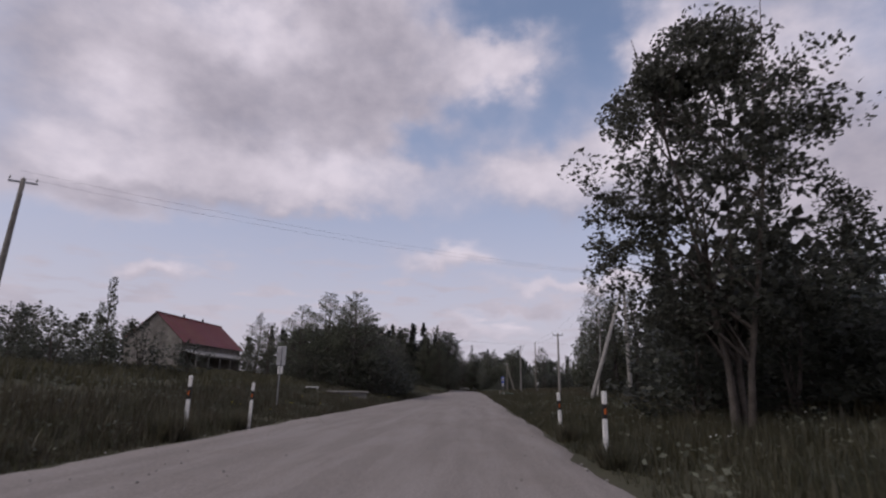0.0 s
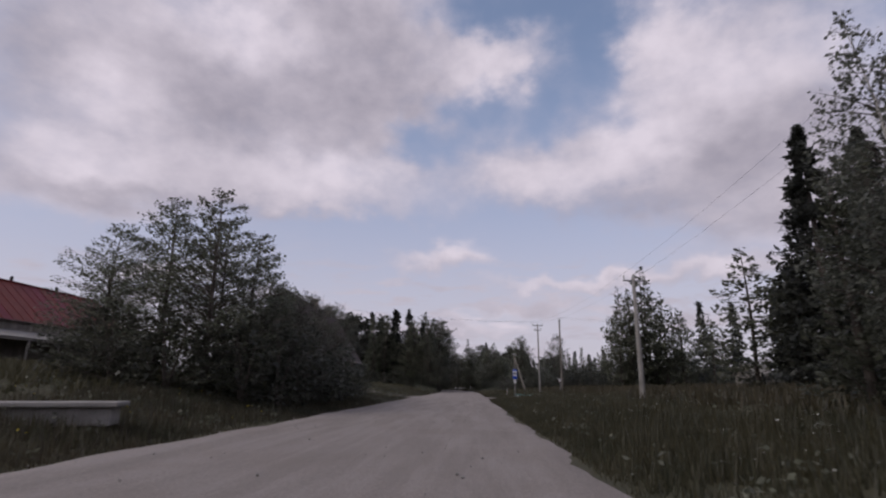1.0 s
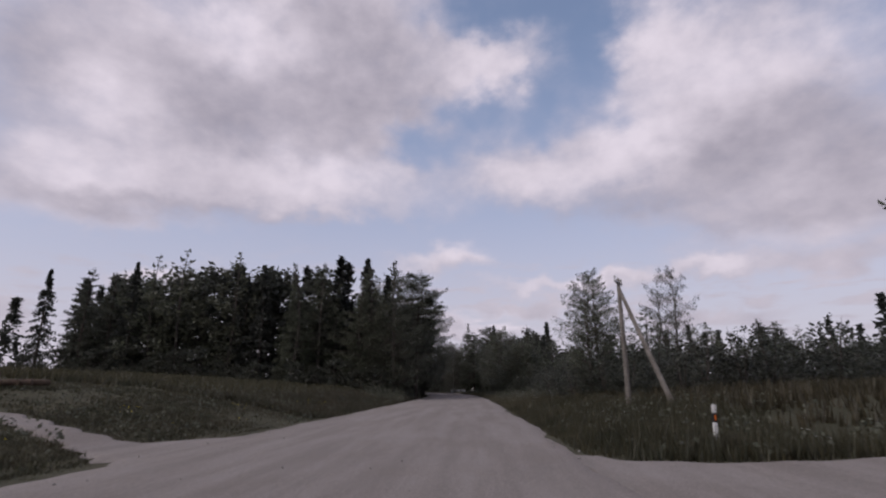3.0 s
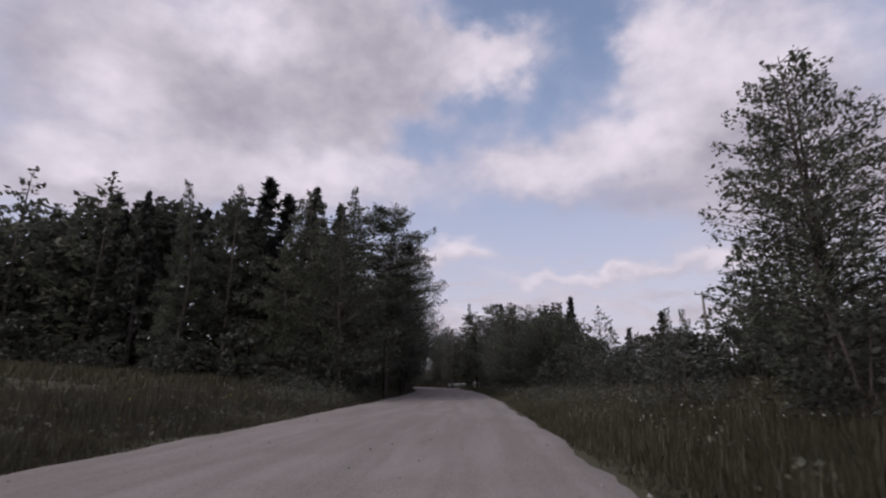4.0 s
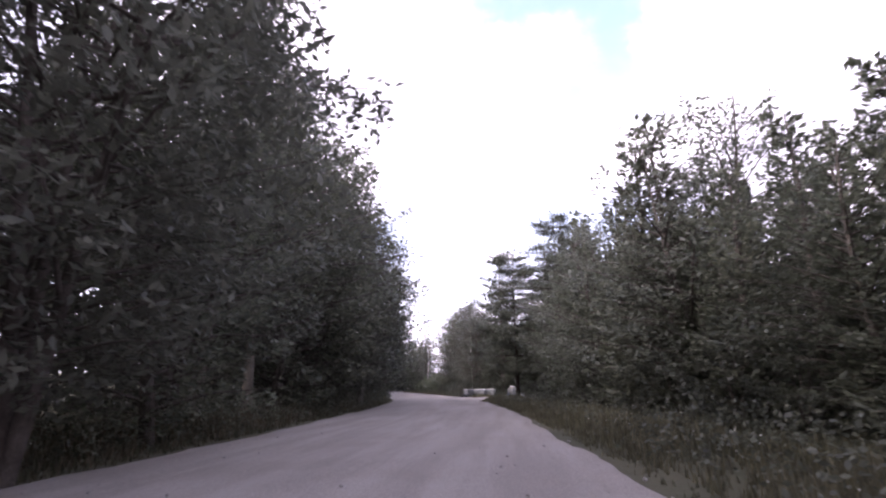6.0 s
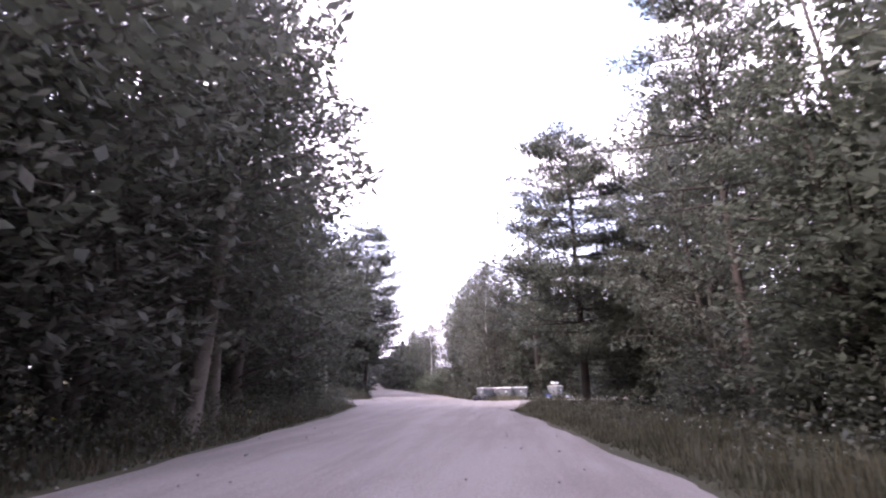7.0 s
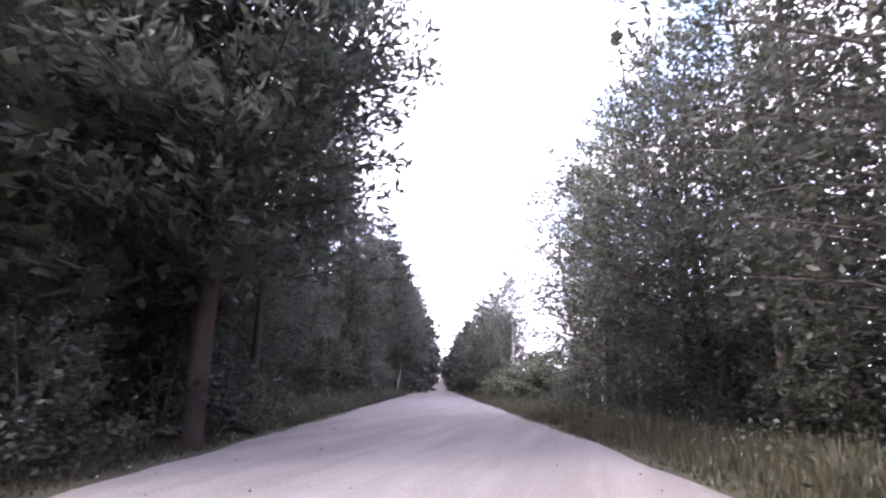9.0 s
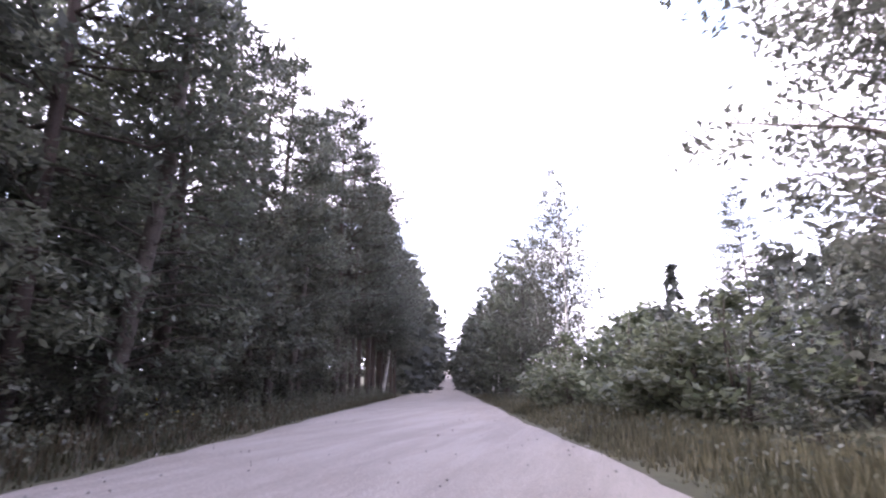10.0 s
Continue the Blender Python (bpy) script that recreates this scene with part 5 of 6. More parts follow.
def make_house():
    x0, x1, y0, y1, zb, ze, zr = -16.9, -11.8, 69.0, 85.6, 0.5, 3.75, 8.30
    house = tagged(empty("old_house", pose(0, 0, 0)), "old plastered house with a steep dark brown roof", "house")
    wins = [(76.4, 77.4), (79.4, 80.4), (82.1, 83.1)]
    zs0, zs1 = 2.35, 3.45
    bm = bmesh.new()
    t = 0.4
    box_bm(bm, (t, y1 - y0, zs0 - zb), pose(x1 - t / 2, (y0 + y1) / 2, (zb + zs0) / 2))
    box_bm(bm, (t, y1 - y0, ze + 0.25 - zs1), pose(x1 - t / 2, (y0 + y1) / 2, (zs1 + ze + 0.25) / 2))
    edges = [y0] + [v for w in wins for v in w] + [y1]
    for a, b in zip(edges[0::2], edges[1::2]):
        box_bm(bm, (t, b - a, zs1 - zs0), pose(x1 - t / 2, (a + b) / 2, (zs0 + zs1) / 2))
    part("front_wall", done(bm, "front_wall", PLASTER), house, "flaking grey-beige plaster wall")
    part("back_wall", box("back_wall", (t, y1 - y0, ze + 0.25 - zb), pose(x0 + t / 2, (y0 + y1) / 2, (zb + ze + 0.25) / 2), PLASTER), house)
    for yy in (y0 + t / 2, y1 - t / 2):
        part("end_wall", box("end_wall", (x1 - x0 - 2 * t, t, ze + 0.2 - zb), pose((x0 + x1) / 2, yy, (zb + ze + 0.2) / 2), PLASTER), house)
        part("gable", gable("gable", x0 + 0.3, x1 - 0.3, yy - t / 2, yy + t / 2, ze + 0.2, zr - 0.35, PLANK), house, "weathered grey boarded gable")
    part("plinth", box("plinth", (0.14, y1 - y0 + 0.2, 0.8), pose(x1 + 0.05, (y0 + y1) / 2, zb + 0.4), PLASTER, 0.02), house, "rough concrete plinth")
    for a, b in wins:
        make_window(house, x1 - 0.12, a + 0.01, b - 0.01, zs0 + 0.01, zs1 - 0.01)
    xm = (x0 + x1) / 2
    eave_f, eave_b = (x1 + 0.40, ze - 0.25), (x0 - 0.40, ze - 0.25)
    base = part("roof_deck", slab_between("roof_deck", eave_f, (xm, zr - 0.05), 0.10, y0 - 0.45, y1 + 0.45, PLANK), house)
    part("roof_deck", slab_between("roof_deck", (xm, zr - 0.05), eave_b, 0.10, y0 - 0.45, y1 + 0.45, PLANK), house)
    n = 20
    for s, e in ((1, eave_f), (-1, eave_b)):
        for i in range(n):
            f0, f1 = i / n, min(1.0, (i + 1.12) / n)
            a = (e[0] + (xm - e[0]) * f0, e[1] + (zr - e[1]) * f0 + 0.15)
            b = (e[0] + (xm - e[0]) * f1, e[1] + (zr - e[1]) * f1 + 0.115)
            part("tile_course", slab_between("tile_course", a, b, 0.035, y0 - 0.5, y1 + 0.5, ROOFTILE), house)
    part("ridge_cap", box("ridge_cap", (0.34, y1 - y0 + 1.0, 0.10), pose(xm, (y0 + y1) / 2, zr + 0.17), ROOFTILE, 0.03), house)
    for yy in (y0 - 0.52, y1 + 0.52):
        for e in (eave_f, eave_b):
            part("verge_board", slab_between("verge_board", (e[0], e[1] - 0.06), (xm, zr - 0.06), 0.2, yy - 0.015, yy + 0.015, PLANK), house)
    make_chimney(house, xm + 0.1, 82.3, zr + 0.3, 0.95, 0.55)
    make_chimney(house, xm + 0.1, 77.4, zr + 0.3, 0.95, 0.55)


make_house()


# ---- the barn with the red roof ----
def make_barn():
    x0, x1, y0, y1, zb, ze, zr = -46.1, -38.3, 68.4, 86.4, 2.6, 6.3, 10.3
    barn = tagged(empty("barn", pose(0, 0, 0)), "grey boarded barn with a bright red sheet-metal roof", "barn")
    t, xm = 0.2, (x0 + x1) / 2
    part("core", box("core", (x1 - x0 - 0.1, y1 - y0 - 0.1, ze + 0.3 - zb), pose(xm, (y0 + y1) / 2, (zb + ze + 0.3) / 2), PLASTER), barn)
    # boards of the end wall and of the long wall
    n = 26
    for i in range(n):
        x = x0 + (i + 0.5) * (x1 - x0) / n
        top = ze + 0.25 + (zr - ze - 0.35) * (1 - abs(x - xm) / ((x1 - x0) / 2))
        part("board", box("board", ((x1 - x0) / n - 0.015, 0.04, top - zb), pose(x, y0 - 0.02, (zb + top) / 2), PLANK), barn)
    part("gable", gable("gable", x0 + 0.1, x1 - 0.1, y0, y0 + t, ze + 0.3, zr - 0.15, PLANK), barn)
    part("gable", gable("gable", x0 + 0.1, x1 - 0.1, y1 - t, y1, ze + 0.3, zr - 0.15, PLANK), barn)
    for i in range(56):
        y = y0 + (i + 0.5) * (y1 - y0) / 56
        part("board", box("board", (0.04, (y1 - y0) / 56 - 0.015, ze + 0.2 - zb), pose(x1 + 0.02, y, (zb + ze + 0.2) / 2), PLANK), barn)
    for s in (1, -1):
        e = (xm + s * (x1 - xm + 0.45), ze)
        part("roof_deck", slab_between("roof_deck", e, (xm, zr - 0.04), 0.06, y0 - 0.3, y1 + 0.3, PLANK), barn)
        k = 17
        for i in range(k):
            a, b = y0 - 0.35 + i * (y1 - y0 + 0.7) / k, y0 - 0.35 + (i + 1) * (y1 - y0 + 0.7) / k - 0.012
            p, q = (e[0], e[1] + 0.09), (xm, zr + 0.05)
            sheet = part("roof_sheet", slab_between("roof_sheet", p, q, 0.02, a, b, REDROOF), barn)
            part("standing_seam", slab_between("standing_seam", (p[0], p[1] + 0.02), (q[0], q[1] + 0.02), 0.035, a, a + 0.03, REDROOF), sheet)
    part("ridge_cap", box("ridge_cap", (0.36, y1 - y0 + 0.8, 0.07), pose(xm, (y0 + y1) / 2, zr + 0.1), REDROOF, 0.02), barn)
    # open lean-to along the side towards the road
    part("lean_to_roof", slab_between("lean_to_roof", (x1 + 0.05, 5.55), (-35.3, 4.75), 0.07, 66.8, 87.2, CONCRETE), barn, "pale corrugated lean-to roof")
    part("lean_to_beam", box("lean_to_beam", (0.12, 20.2, 0.16), pose(-35.4, 77, 4.66), PLANK, 0.01), barn)
    for i in range(7):
        y = 67.2 + i * 3.25
        part("lean_to_post", box("lean_to_post", (0.14, 0.14, 2.6), pose(-35.4, y, 3.3), PLANK, 0.01), barn)
    for y in (75.0, 80.5):
        part("vent", cyl("vent", 0.14, 0.14, 0.5, pose(xm, y, zr + 0.3), BLACKPAINT, 10), barn)


make_barn()


# ---- poles and wires ----
def make_pole(name, x, y, top, label, lean=0.0, strut=None, mat=None, r=0.115, arms=1, turn=0.0):
    """A power pole; strut: where a raking second leg meets the ground."""
    z0 = gz(x, y) - 0.3
    thing = tagged(empty(name, pose(x, y, z0)), label, "power pole")
    h = top - z0
    mat = mat or CONCRETE
    vs, fs = tubes([[((0, 0, 0), r * 1.3), ((lean * 0.5, 0, h * 0.5), r * 1.05), ((lean, 0, h), r * 0.75)]], 10)
    part("shaft", mesh_of("shaft", vs, fs, mat, True), thing)
    if strut:
        dx, dy = strut[0] - x, strut[1] - y
        zs = gz(*strut) - 0.3 - z0
        vs, fs = tubes([[((dx, dy, zs), r * 1.2), ((lean * 0.9, 0, h - 0.45), r * 0.8)]], 10)
        part("strut", mesh_of("strut", vs, fs, mat, True), thing)
    for i in range(arms):
        m = pose(lean, 0, h - 0.18 - 0.5 * i, 0, 0, turn)
        part("crossarm", box("crossarm", (1.15 - 0.35 * i, 0.09, 0.09), m, GALV, 0.01), thing)
        for u in (-0.5, 0.5) if i else (-0.52, 0.0, 0.52):
            bm = bmesh.new()
            cone_bm(bm, 0.02, 0.02, 0.12, m @ pose(u * (1 - 0.3 * i), 0, 0.09), 8)
            cone_bm(bm, 0.055, 0.035, 0.13, m @ pose(u * (1 - 0.3 * i), 0, 0.19), 10)
            part("insulator", done(bm, "insulator", CERAMIC), thing)
    return thing


make_pole("power_pole", 10.2, 36.0, 8.75, "braced concrete power pole with a raking second leg", 0.0, (7.35, 35.3), arms=1, turn=20)
make_pole("power_pole", 9.0, 57.3, 7.0, "slim grey concrete power pole in the meadow", 0.0, turn=10)
make_pole("power_pole", 7.72, 88.2, 8.05, "grey concrete power pole beside the side road", 0.0, r=0.085, arms=2, turn=0)
make_pole("power_pole", 10.15, 88.4, 8.55, "weathered wooden power pole beside the side road", 0.0, mat=WOODPOLE, r=0.09, arms=2, turn=90)
make_pole("power_pole", 6.9, 110.6, 6.15, "braced wooden power pole in the meadow", 0.0, (8.4, 109.2), mat=WOODPOLE, r=0.10, turn=60)
make_pole("power_pole", 17.0, 153, 7.6, "lone grey power pole among the scrub", 0.0, r=0.11)
make_pole("power_pole", -22.4, 100, 12.1, "braced power pole behind the house", 0.0, (-24.6, 98.4), r=0.14, turn=0)
make_pole("power_pole", -21.6, 22.3, 10.5, "weathered wooden power pole by the field", 0.25, mat=WOODPOLE, r=0.13, turn=30)
make_pole("power_pole", 33.5, 82.0, 7.5, "braced wooden pole at the edge of the woods", 0.0, (35.2, 81), mat=WOODPOLE, r=0.1)


def make_wire(a, b, sag, label="thin overhead power line"):
    a, b = np.array(a), np.array(b)
    path = []
    for f in np.linspace(0, 1, 15):
        p = a * (1 - f) + b * f
        p[2] -= sag * 4 * f * (1 - f)
        path.append((p, 0.004))
    vs, fs = tubes([path], 4)
    ob = new("power_line", mesh_of("power_line", vs, fs, WIRE))
    tagged(ob, label, "cable", group="overhead wires")


for k in (-0.5, 0.5):
    make_wire((10.0 + k, 36.0, 8.85), (-21.4 + k * 0.6, 22.3 - k, 10.7), 0.5)
    make_wire((10.0 + k, 36.0, 8.85), (9.0 + k, 57.3, 7.2), 0.25)
    make_wire((9.0 + k, 57.3, 7.2), (7.72 + k, 88.2, 8.25), 0.5)
    make_wire((7.72 + k, 88.2, 8.25), (-22.4 + k, 100, 12.3), 0.6)
    make_wire((10.15, 88.4 + k, 8.75), (33.5, 82 + k, 7.7), 0.4)


def make_shed(x, y, turn):
    """A low grey shed whose roof shows above the meadow."""
    shed = tagged(empty("shed", pose(x, y, gz(x, y), 0, 0, turn)), "small weathered grey shed with a pale sheet roof among bushes", "shed")
    w, d, h, top = 1.5, 1.1, 2.2, 3.2
    vs = [(-w, -d, -0.2), (w, -d, -0.2), (w, d, -0.2), (-w, d, -0.2), (-w, -d, h), (w, -d, h), (w, d, h), (-w, d, h), (-w, 0, top - 0.1), (w, 0, top - 0.1)]
    fs = [(0, 1, 5, 4), (1, 2, 6, 9, 5), (2, 3, 7, 6), (3, 0, 4, 8, 7)]
    part("wall", mesh_of("wall", vs, fs, PLANK), shed)
    tilt = math.degrees(math.atan2(top - h, d))
    for s in (-1, 1):
        part("roof", box("roof", (2 * w + 0.6, math.hypot(d, top - h) + 0.35, 0.06), pose(0, s * (d + 0.12) / 2, (h + top) / 2 - 0.02, -s * tilt, 0, 0), PLANK, 0.01), shed, "dull grey sheet roof")
    part("door", box("door", (0.95, 0.06, 1.9), pose(-0.5, -d - 0.02, 0.95), PLASTER, 0.01), shed)


make_shed(30.5, 88.5, 25)


# ---- guide posts and signs ----
def make_guide_post(x, y, h=1.15, tilt=0.0):
    z = gz(x, y)
    post = tagged(empty("guide_post", pose(x, y, z, 0, tilt, 8)), "white plastic guide post with a black band", "guide post", "guide posts")

    def piece(name, z0, z1, mat, grow=0.0, label=""):
        bm = bmesh.new()
        box_bm(bm, (0.095 + grow, 0.05 + grow, z1 - z0), pose(0, 0, (z0 + z1) / 2), 0.02)
        return part(name, done(bm, name, mat), post, label)
    piece("post", -0.25, h * 0.62, WHITEPAINT)
    band = piece("band", h * 0.62, h * 0.82, BLACKPAINT, 0.004, "black band")
    piece("cap", h * 0.82, h, WHITEPAINT)
    part("reflector", box("reflector", (0.035, 0.01, 0.10), pose(0, -0.031, h * 0.72), ORANGE, 0.003), band, "orange reflector")


for x, y, h, tilt in ((2.42, 10.4, 1.30, 1.5), (2.40, 15.3, 1.24, -2), (-6.75, 16.4, 1.35, 1), (-6.95, 13.1, 1.5, -1), (4.75, 97.3, 0.9, 3)):
    make_guide_post(x, y, h, tilt)


def grass_round(places, seed=130):
    """Tall grass left standing round the posts, where no mower reaches."""
    rng = np.random.default_rng(seed)
    tris = []
    for x, y, r, h in places:
        for _ in range(520):
            a, q = rng.uniform(0, 6.28), r * math.sqrt(rng.uniform(0, 1))
            b = np.array([x + math.cos(a) * q, y + math.sin(a) * q, 0.0])
            if abs(b[0] - float(mid(b[1]))) < HALF:
                continue
            b[2] = gz(b[0], b[1]) - 0.03
            s = np.array([math.cos(a * 3), math.sin(a * 3), 0]) * 0.02
            t = b + np.array([rng.normal(0, 0.12), rng.normal(0, 0.12), h * rng.uniform(0.6, 1.2)])
            tris.append([b - s, t, b + s])
    tagged(new("grass", fast_mesh("grass", np.array(tris), 3, GRASS)), "tall uncut grass round the guide posts", "grass", kind="stuff")


grass_round([(2.52, 10.1, 0.45, 0.45), (2.50, 14.9, 0.45, 0.5), (-6.85, 16.0, 0.5, 0.62), (-7.05, 12.7, 0.5, 0.72), (4.75, 97.1, 0.4, 0.4)])


def make_bus_sign(x, y, turn, back_only=False):
    """A tall stop sign: blue board with a white field, timetable board below."""
    z = gz(x, y)
    sign = tagged(empty("bus_stop_sign", pose(x, y, z, 0, 0, turn)),
                  "grey back of a stop sign on a thin post" if back_only else "blue bus stop sign with white panel on thin post", "road sign")
    part("pole", cyl("pole", 0.024, 0.024, 3.1, pose(0, 0, 1.3), GALV, 10), sign)
    board = part("board", box("board", (0.44, 0.05, 0.88), pose(0, -0.05, 2.38), GALV, 0.012), sign)
    part("timetable", box("timetable", (0.25, 0.025, 0.35), pose(0, -0.045, 1.74), WHITEPAINT, 0.006), sign, "white timetable board")
    if back_only:
        return
    part("blue_face", box("blue_face", (0.405, 0.006, 0.845), pose(0, -0.079, 2.38), BLUE), board, "blue enamel face")
    part("white_field", box("white_field", (0.33, 0.006, 0.45), pose(0, -0.086, 2.44), WHITEPAINT), board, "white field")
    bm = bmesh.new()
    box_bm(bm, (0.28, 0.006, 0.10), pose(0, -0.093, 2.42), 0.002)
    box_bm(bm, (0.26, 0.006, 0.03), pose(0.0, -0.093, 2.51), 0.002)
    for u in (-0.085, 0.085):
        cone_bm(bm, 0.030, 0.030, 0.006, pose(u, -0.093, 2.36, 90), 14)
    part("bus_symbol", done(bm, "bus_symbol", BLACKPAINT), board, "black bus symbol")
    bm = bmesh.new()
    for zz, w in ((1.84, 0.15), (1.78, 0.17), (1.72, 0.14), (1.66, 0.16)):
        box_bm(bm, (w, 0.004, 0.022), pose(0, -0.061, zz))
    part("print", done(bm, "print", GALV), board, "faint grey printed lines")


make_bus_sign(4.27, 78.6, 14)
make_bus_sign(-9.0, 24.8, 176, True)


def make_yield_sign(x, y, turn):
    z = gz(x, y)
    sign = tagged(empty("give_way_sign", pose(x, y, z, 0, 0, turn)), "small triangular give-way sign showing its grey back, on a thin post", "road sign")
    part("pole", cyl("pole", 0.03, 0.03, 2.6, pose(0, 0, 1.05), GALV, 10), sign)

    def tri(name, s, d, mat, label=""):
        bm = bmesh.new()
        c = [(-s / 2, s * 0.289), (s / 2, s * 0.289), (0, -s * 0.577)]
        vs = [bm.verts.new((u, dd, 2.05 + v)) for dd in (d - 0.006, d + 0.006) for u, v in c]
        for f in ((0, 1, 2), (5, 4, 3), (0, 3, 4, 1), (1, 4, 5, 2), (2, 5, 3, 0)):
            bm.faces.new([vs[i] for i in f])
        return part(name, done(bm, name, mat), sign, label)
    tri("plate", 0.66, -0.05, WHITEPAINT, "pale grey back plate")
    tri("border", 0.65, -0.064, RED, "red border")
    tri("field", 0.45, -0.078, WHITEPAINT, "white field")


make_yield_sign(11.6, 98.6, 205)


# ---- bench, slab, logs ----
def make_bench(x, y, turn):
    z = gz(x, y)
    bench = tagged(empty("bench", pose(x, y, z, 0, 0, turn)), "low bench with turquoise slats on white concrete legs", "bench")
    for i in range(4):
        part("slat", box("slat", (1.55, 0.085, 0.035), pose(0, -0.165 + 0.11 * i, 0.50), TURQ, 0.008), bench)
    for u in (-0.55, 0.55):
        bm = bmesh.new()
        box_bm(bm, (0.12, 0.40, 0.10), pose(u, 0, 0.43), 0.015)
        box_bm(bm, (0.10, 0.16, 0.70), pose(u, 0, 0.06), 0.02)
        part("leg", done(bm, "leg", WHITEPAINT), bench, "white-painted concrete leg")


make_bench(4.95, 77.6, 8)


def make_platform(x, y, turn):
    z = gz(x, y)
    t = tagged(empty("loading_platform", pose(x, y, z - 0.12, 0, 0, turn)), "low pale concrete platform with a boxy white end in the grass", "platform")
    part("slab", box("slab", (3.6, 1.2, 0.12), pose(1.9, 0, 0.18), CONCRETE, 0.03), t)
    part("base", box("base", (3.3, 0.9, 0.5), pose(1.9, 0, -0.05), CONCRETE, 0.03), t)
    bm = bmesh.new()
    for u, v, sx, sz in ((-0.5, 0.50, 0.9, 0.08), (-0.9, 0.25, 0.08, 0.55), (-0.1, 0.25, 0.08, 0.55)):
        box_bm(bm, (sx, 0.8, sz), pose(u, 0, v), 0.012)
    part("end_box", done(bm, "end_box", WHITEPAINT), t, "white-painted open box")


make_platform(-11.6, 40.6, 20)


def make_logs(x, y):
    pile = tagged(empty("log_pile", pose(x, y, gz(x, y), 0, 0, 20)), "small heap of cut logs lying in the grass", "logs")
    rng = np.random.default_rng(4)
    for i in range(12):
        lvl = i // 5
        part("log", cyl("log", 0.13, 0.15, 1.5, pose(rng.uniform(-0.2, 0.2), (i % 5) * 0.30 - 0.6 + lvl * 0.15, 0.13 + lvl * 0.24, 0, 90, rng.uniform(-8, 8)), LOG, 9), pile)
    for i in range(3):
        part("log", cyl("log", 0.10, 0.12, 1.2, pose(1.7 + i * 0.25, 0.2 * i - 0.3, 0.1, 0, 90, 30 * i), LOG, 9), pile)


make_logs(-18.2, 104.5)


# ---- waste containers at the junction ----
def box_bm2(w, d, h):
    bm = bmesh.new()
    box_bm(bm, (w, d, h), pose(0, 0, 0), 0.01)
    return bm


def make_bin():
    t = tagged(empty("waste_container", pose(0, 0, 0)), "grey galvanised four-wheeled waste container with a pale lid", "waste container", "waste containers")
    w, d, z0, z1 = 0.60, 0.48, 0.24, 1.08
    vs = []
    for z, k in ((z0, 0.80), (0.34, 0.86), (z1 - 0.06, 1.0), (z1 - 0.06, 1.06), (z1, 1.06)):
        vs += [(-w * k, -d * k, z), (w * k, -d * k, z), (w * k, d * k, z), (-w * k, d * k, z)]
    fs = [(3, 2, 1, 0)]
    for i in range(4):
        for k in range(4):
            a, b = i * 4 + k, i * 4 + (k + 1) % 4
            fs.append((a, b, b + 4, a + 4))
    fs.append((16, 17, 18, 19))
    body = part("body", mesh_of("body", vs, fs, BINGREY), t)
    for u in (-0.32, 0.0, 0.32):
        part("rib", box("rib", (0.05, 0.03, 0.6), pose(u, -0.465, 0.68, -5.5, 0, 0), BINGREY, 0.006), body)
    part("label_plate", box("label_plate", (0.16, 0.01, 0.14), pose(0.16, -0.485, 0.80, -5.5, 0, 0), WHITEPAINT), body, "faded white sticker")
    vs, fs = [], []
    n = 8
    for i in range(n + 1):
        a = math.pi * i / n
        for u in (-w * 1.08, w * 1.08):
            vs.append((u, -math.cos(a) * d * 1.12, z1 + 0.02 + math.sin(a) * 0.10))
    for i in range(n):
        fs.append((2 * i, 2 * i + 1, 2 * i + 3, 2 * i + 2))
    fs.append(tuple(2 * i for i in range(n + 1))[::-1])
    fs.append(tuple(2 * i + 1 for i in range(n + 1)))
    fs.append((0, 2 * n, 2 * n + 1, 1))
    lid = part("lid", mesh_of("lid", vs, fs, BINLID), t, "pale domed lid")
    part("lid_handle", box("lid_handle", (0.9, 0.04, 0.04), pose(0, -d * 1.14, z1 + 0.03), GALV, 0.012), lid)
    for u in (-1, 1):
        part("lifting_pin", cyl("lifting_pin", 0.035, 0.035, 0.14, pose(u * 0.69, 0, 0.95, 0, 90, 0), GALV, 10), t)
        for v in (-0.3, 0.3):
            wheel = part("wheel", cyl("wheel", 0.10, 0.10, 0.05, pose(u * 0.42, v, 0.10, 0, 90, 0), RUBBER, 14), t)
            part("fork", box("fork", (0.07, 0.08, 0.14), pose(u * 0.42, v, 0.20), GALV, 0.008), wheel)
    return t


bin_a = make_bin()
BINS = ((-5.0, 237.2, -58), (-4.1, 237.5, -30), (-3.3, 236.9, -20), (-3.05, 238.3, -20), (-2.15, 237.5, -14))
for i, (x, y, turn) in enumerate(BINS):
    m = pose(x, y, gz(x, y) + 0.01, 0, 0, turn) @ Matrix.Scale(0.90, 4)
    if i == 0:
        bin_a.matrix_basis = m
    else:
        copy_thing(bin_a, m)
single = copy_thing(bin_a, pose(0.6, 237.6, gz(0.6, 237.6) + 0.01, 0, 0, 58) @ Matrix.Scale(0.94, 4))
tagged(single, "grey waste container standing apart with litter round it")
sheet = new("cardboard_sheet", done(box_bm2(0.48, 0.34, 0.16), "cardboard_sheet", WHITEPAINT))
sheet.matrix_world = pose(0.6, 237.55, gz(0.6, 237.6) + 1.22, 4, 3, 40)
tagged(sheet, "pale cardboard box thrown on the overfull waste container", "rubbish")


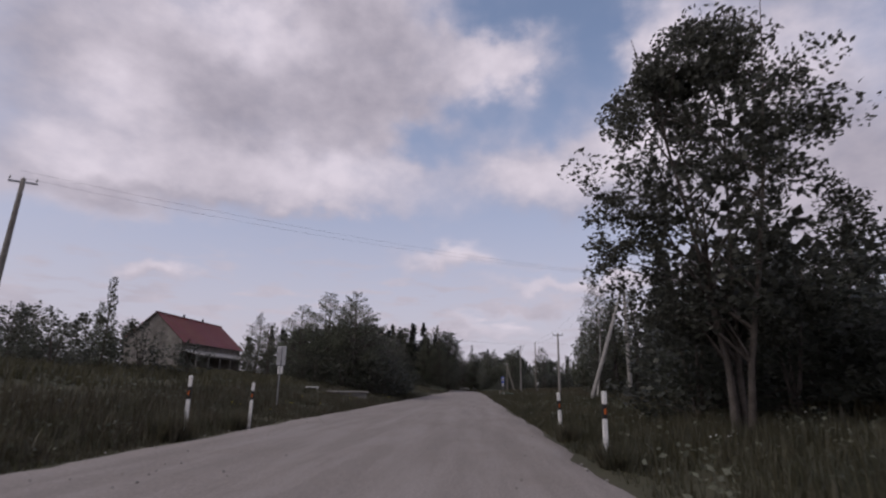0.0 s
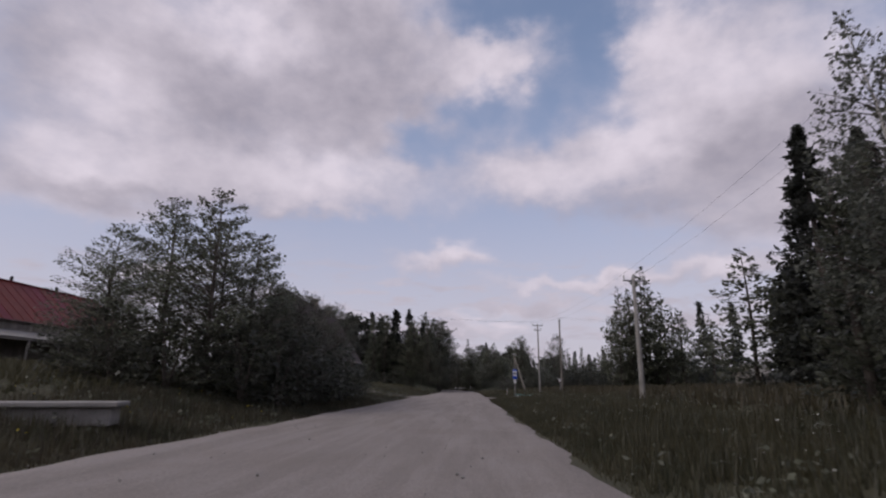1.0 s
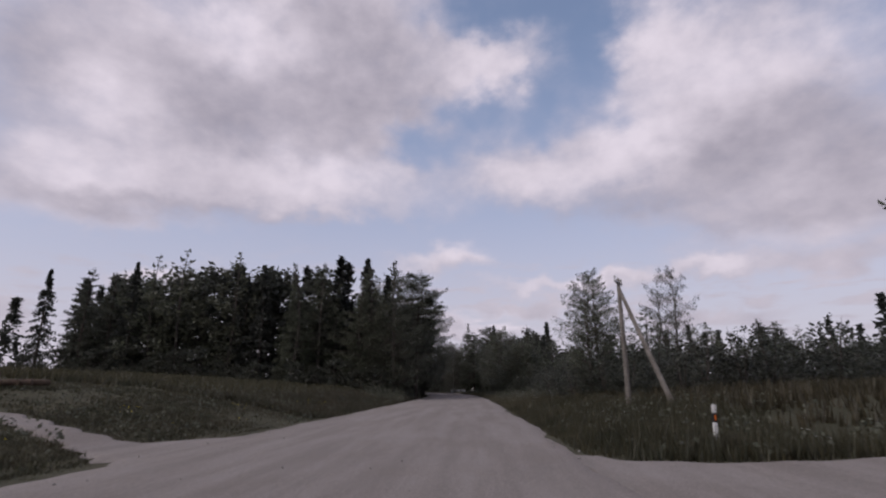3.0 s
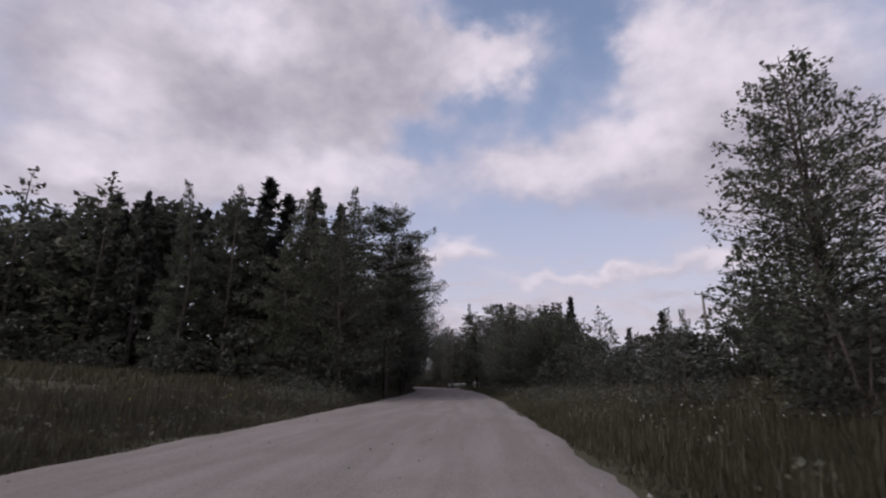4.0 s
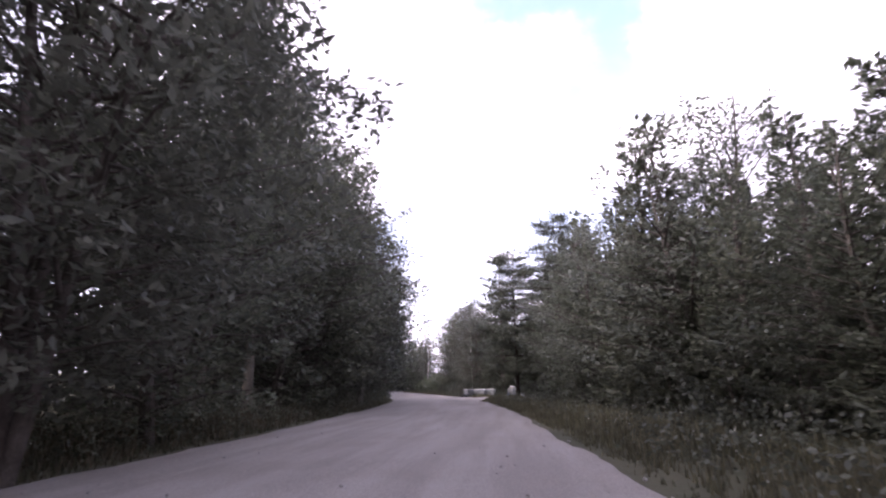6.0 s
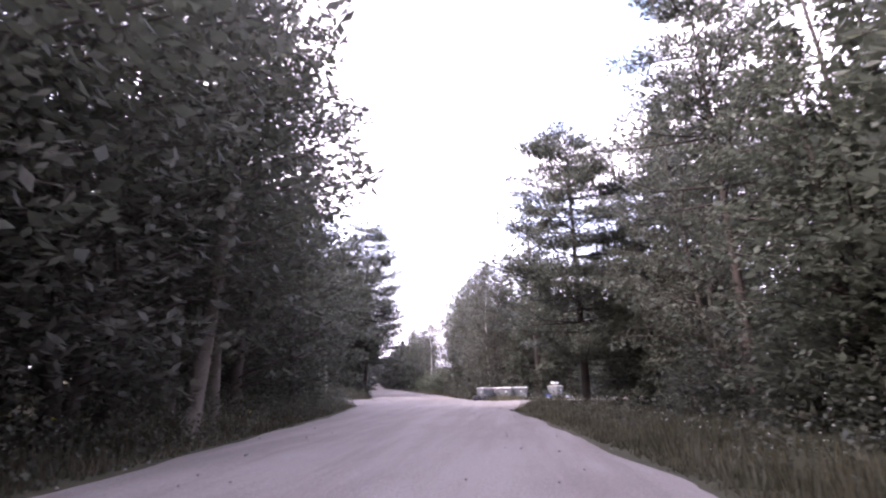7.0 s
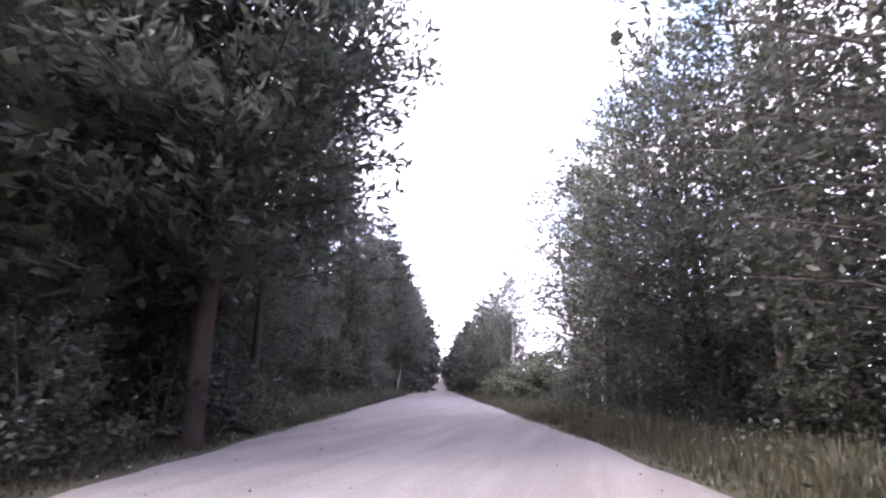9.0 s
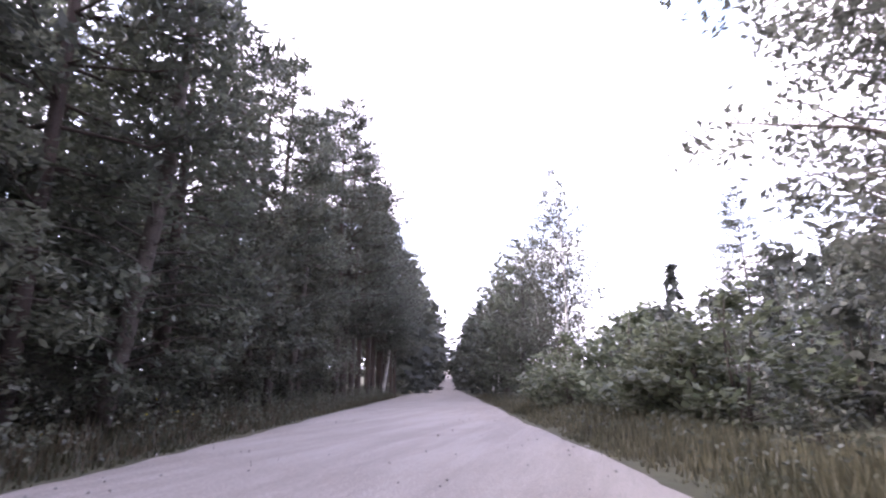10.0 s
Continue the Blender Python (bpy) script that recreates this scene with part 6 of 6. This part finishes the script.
def make_bag(x, y, s, mat, label, name="rubbish_bag", seed=0):
    rng = np.random.default_rng(seed)
    bm = bmesh.new()
    bmesh.ops.create_icosphere(bm, subdivisions=3, radius=s)
    for v in bm.verts:
        k = 1 + 0.25 * noise.noise(v.co * (2.2 / s) + Vector((seed, 0, 0))) + 0.1 * noise.noise(v.co * (6 / s))
        v.co = Vector((v.co.x * k, v.co.y * k, max(v.co.z * k * 0.75, -s * 0.6)))
    ob = new(name, done(bm, name, mat))
    ob.matrix_world = pose(x, y, gz(x, y) + s * 0.58, 0, 0, rng.uniform(0, 360))
    tagged(ob, label, "rubbish")


BLUEBAG = material("blue_bag", ((0.02, 0.04, 0.22), (0.04, 0.07, 0.30)), rough=0.35, scale=6, fine=14, bump=0.8)
make_bag(-5.6, 236.7, 0.36, BAG, "dark rubbish bag leaning against a waste container", seed=1)
make_bag(-5.0, 236.5, 0.38, BAG, "dark rubbish bag beside the waste containers", seed=2)
make_bag(-0.05, 236.9, 0.26, BLUEBAG, "blue rubbish bag at the foot of the container", seed=6)
make_bag(-0.1, 236.3, 0.18, LITTER, "crumpled pale litter beside the waste container", "litter", 3)
make_bag(1.5, 237.3, 0.20, LITTER, "crumpled pale litter beside the waste container", "litter", 4)
make_bag(1.95, 237.6, 0.14, LITTER, "crumpled pale litter beside the waste container", "litter", 5)
make_bag(-1.2, 237.1, 0.13, LITTER, "crumpled pale litter on the grass by the containers", "litter", 7)
make_bag(-1.5, 236.7, 0.10, LITTER, "crumpled pale litter on the grass by the containers", "litter", 8)


# ---- loose stones and clods on the gravel ----
def make_stones():
    rng = np.random.default_rng(12)
    vs, fs = [], []
    for i in range(1500):
        y = rng.uniform(1, 300)
        side = rng.choice([-1, 1])
        u = rng.uniform(0.0, 1.0) ** 0.6 * HALF * 0.97
        x = float(mid(y)) + side * u
        r = rng.uniform(0.012, 0.035) * (1.5 if u > HALF * 0.85 else 1)
        b = len(vs)
        for p in ((1, 0, 0), (-0.9, 0.2, 0), (0, 1.1, 0), (0.1, -0.9, 0), (0, 0, 0.8), (0, 0, -0.6)):
            vs.append((x + p[0] * r * rng.uniform(0.7, 1.3), y + p[1] * r * rng.uniform(0.7, 1.3), 0.01 + 0.03 * (1 - (u / HALF) ** 2) + p[2] * r))
        for f in ((0, 2, 4), (2, 1, 4), (1, 3, 4), (3, 0, 4), (2, 0, 5), (1, 2, 5), (3, 1, 5), (0, 3, 5)):
            fs.append(tuple(b + k for k in f))
    ob = new("loose_stones", mesh_of("loose_stones", vs, fs, CONCRETE))
    tagged(ob, "loose grey stones scattered over the gravel", "stones", kind="stuff")


make_stones()


def make_clods():
    """Crumbs of dark soil dropped at the mouth of the forest road."""
    rng = np.random.default_rng(77)
    vs, fs = [], []
    for _ in range(34):
        f = rng.uniform(0, 1)
        x, y = -13.4 - 1.6 * f + rng.normal(0, 0.5), 238.6 + 1.9 * f + rng.normal(0, 0.4)
        r, k = rng.uniform(0.012, 0.04), len(vs)
        for p in ((1, 0, 0), (0, 1, 0), (-1, 0, 0), (0, -1, 0), (0.2, 0.1, 0.75), (0, 0, -0.4)):
            j = rng.uniform(0.6, 1.3, 3)
            vs.append((x + p[0] * r * j[0], y + p[1] * r * j[1], 0.045 + p[2] * r * j[2]))
        fs += [(k + a, k + (a + 1) % 4, k + 4) for a in range(4)] + [(k + (a + 1) % 4, k + a, k + 5) for a in range(4)]
    tagged(new("soil_clods", mesh_of("soil_clods", vs, fs, SOIL)), "crumbs of dark soil lying on the gravel", "soil", kind="stuff")


make_clods()
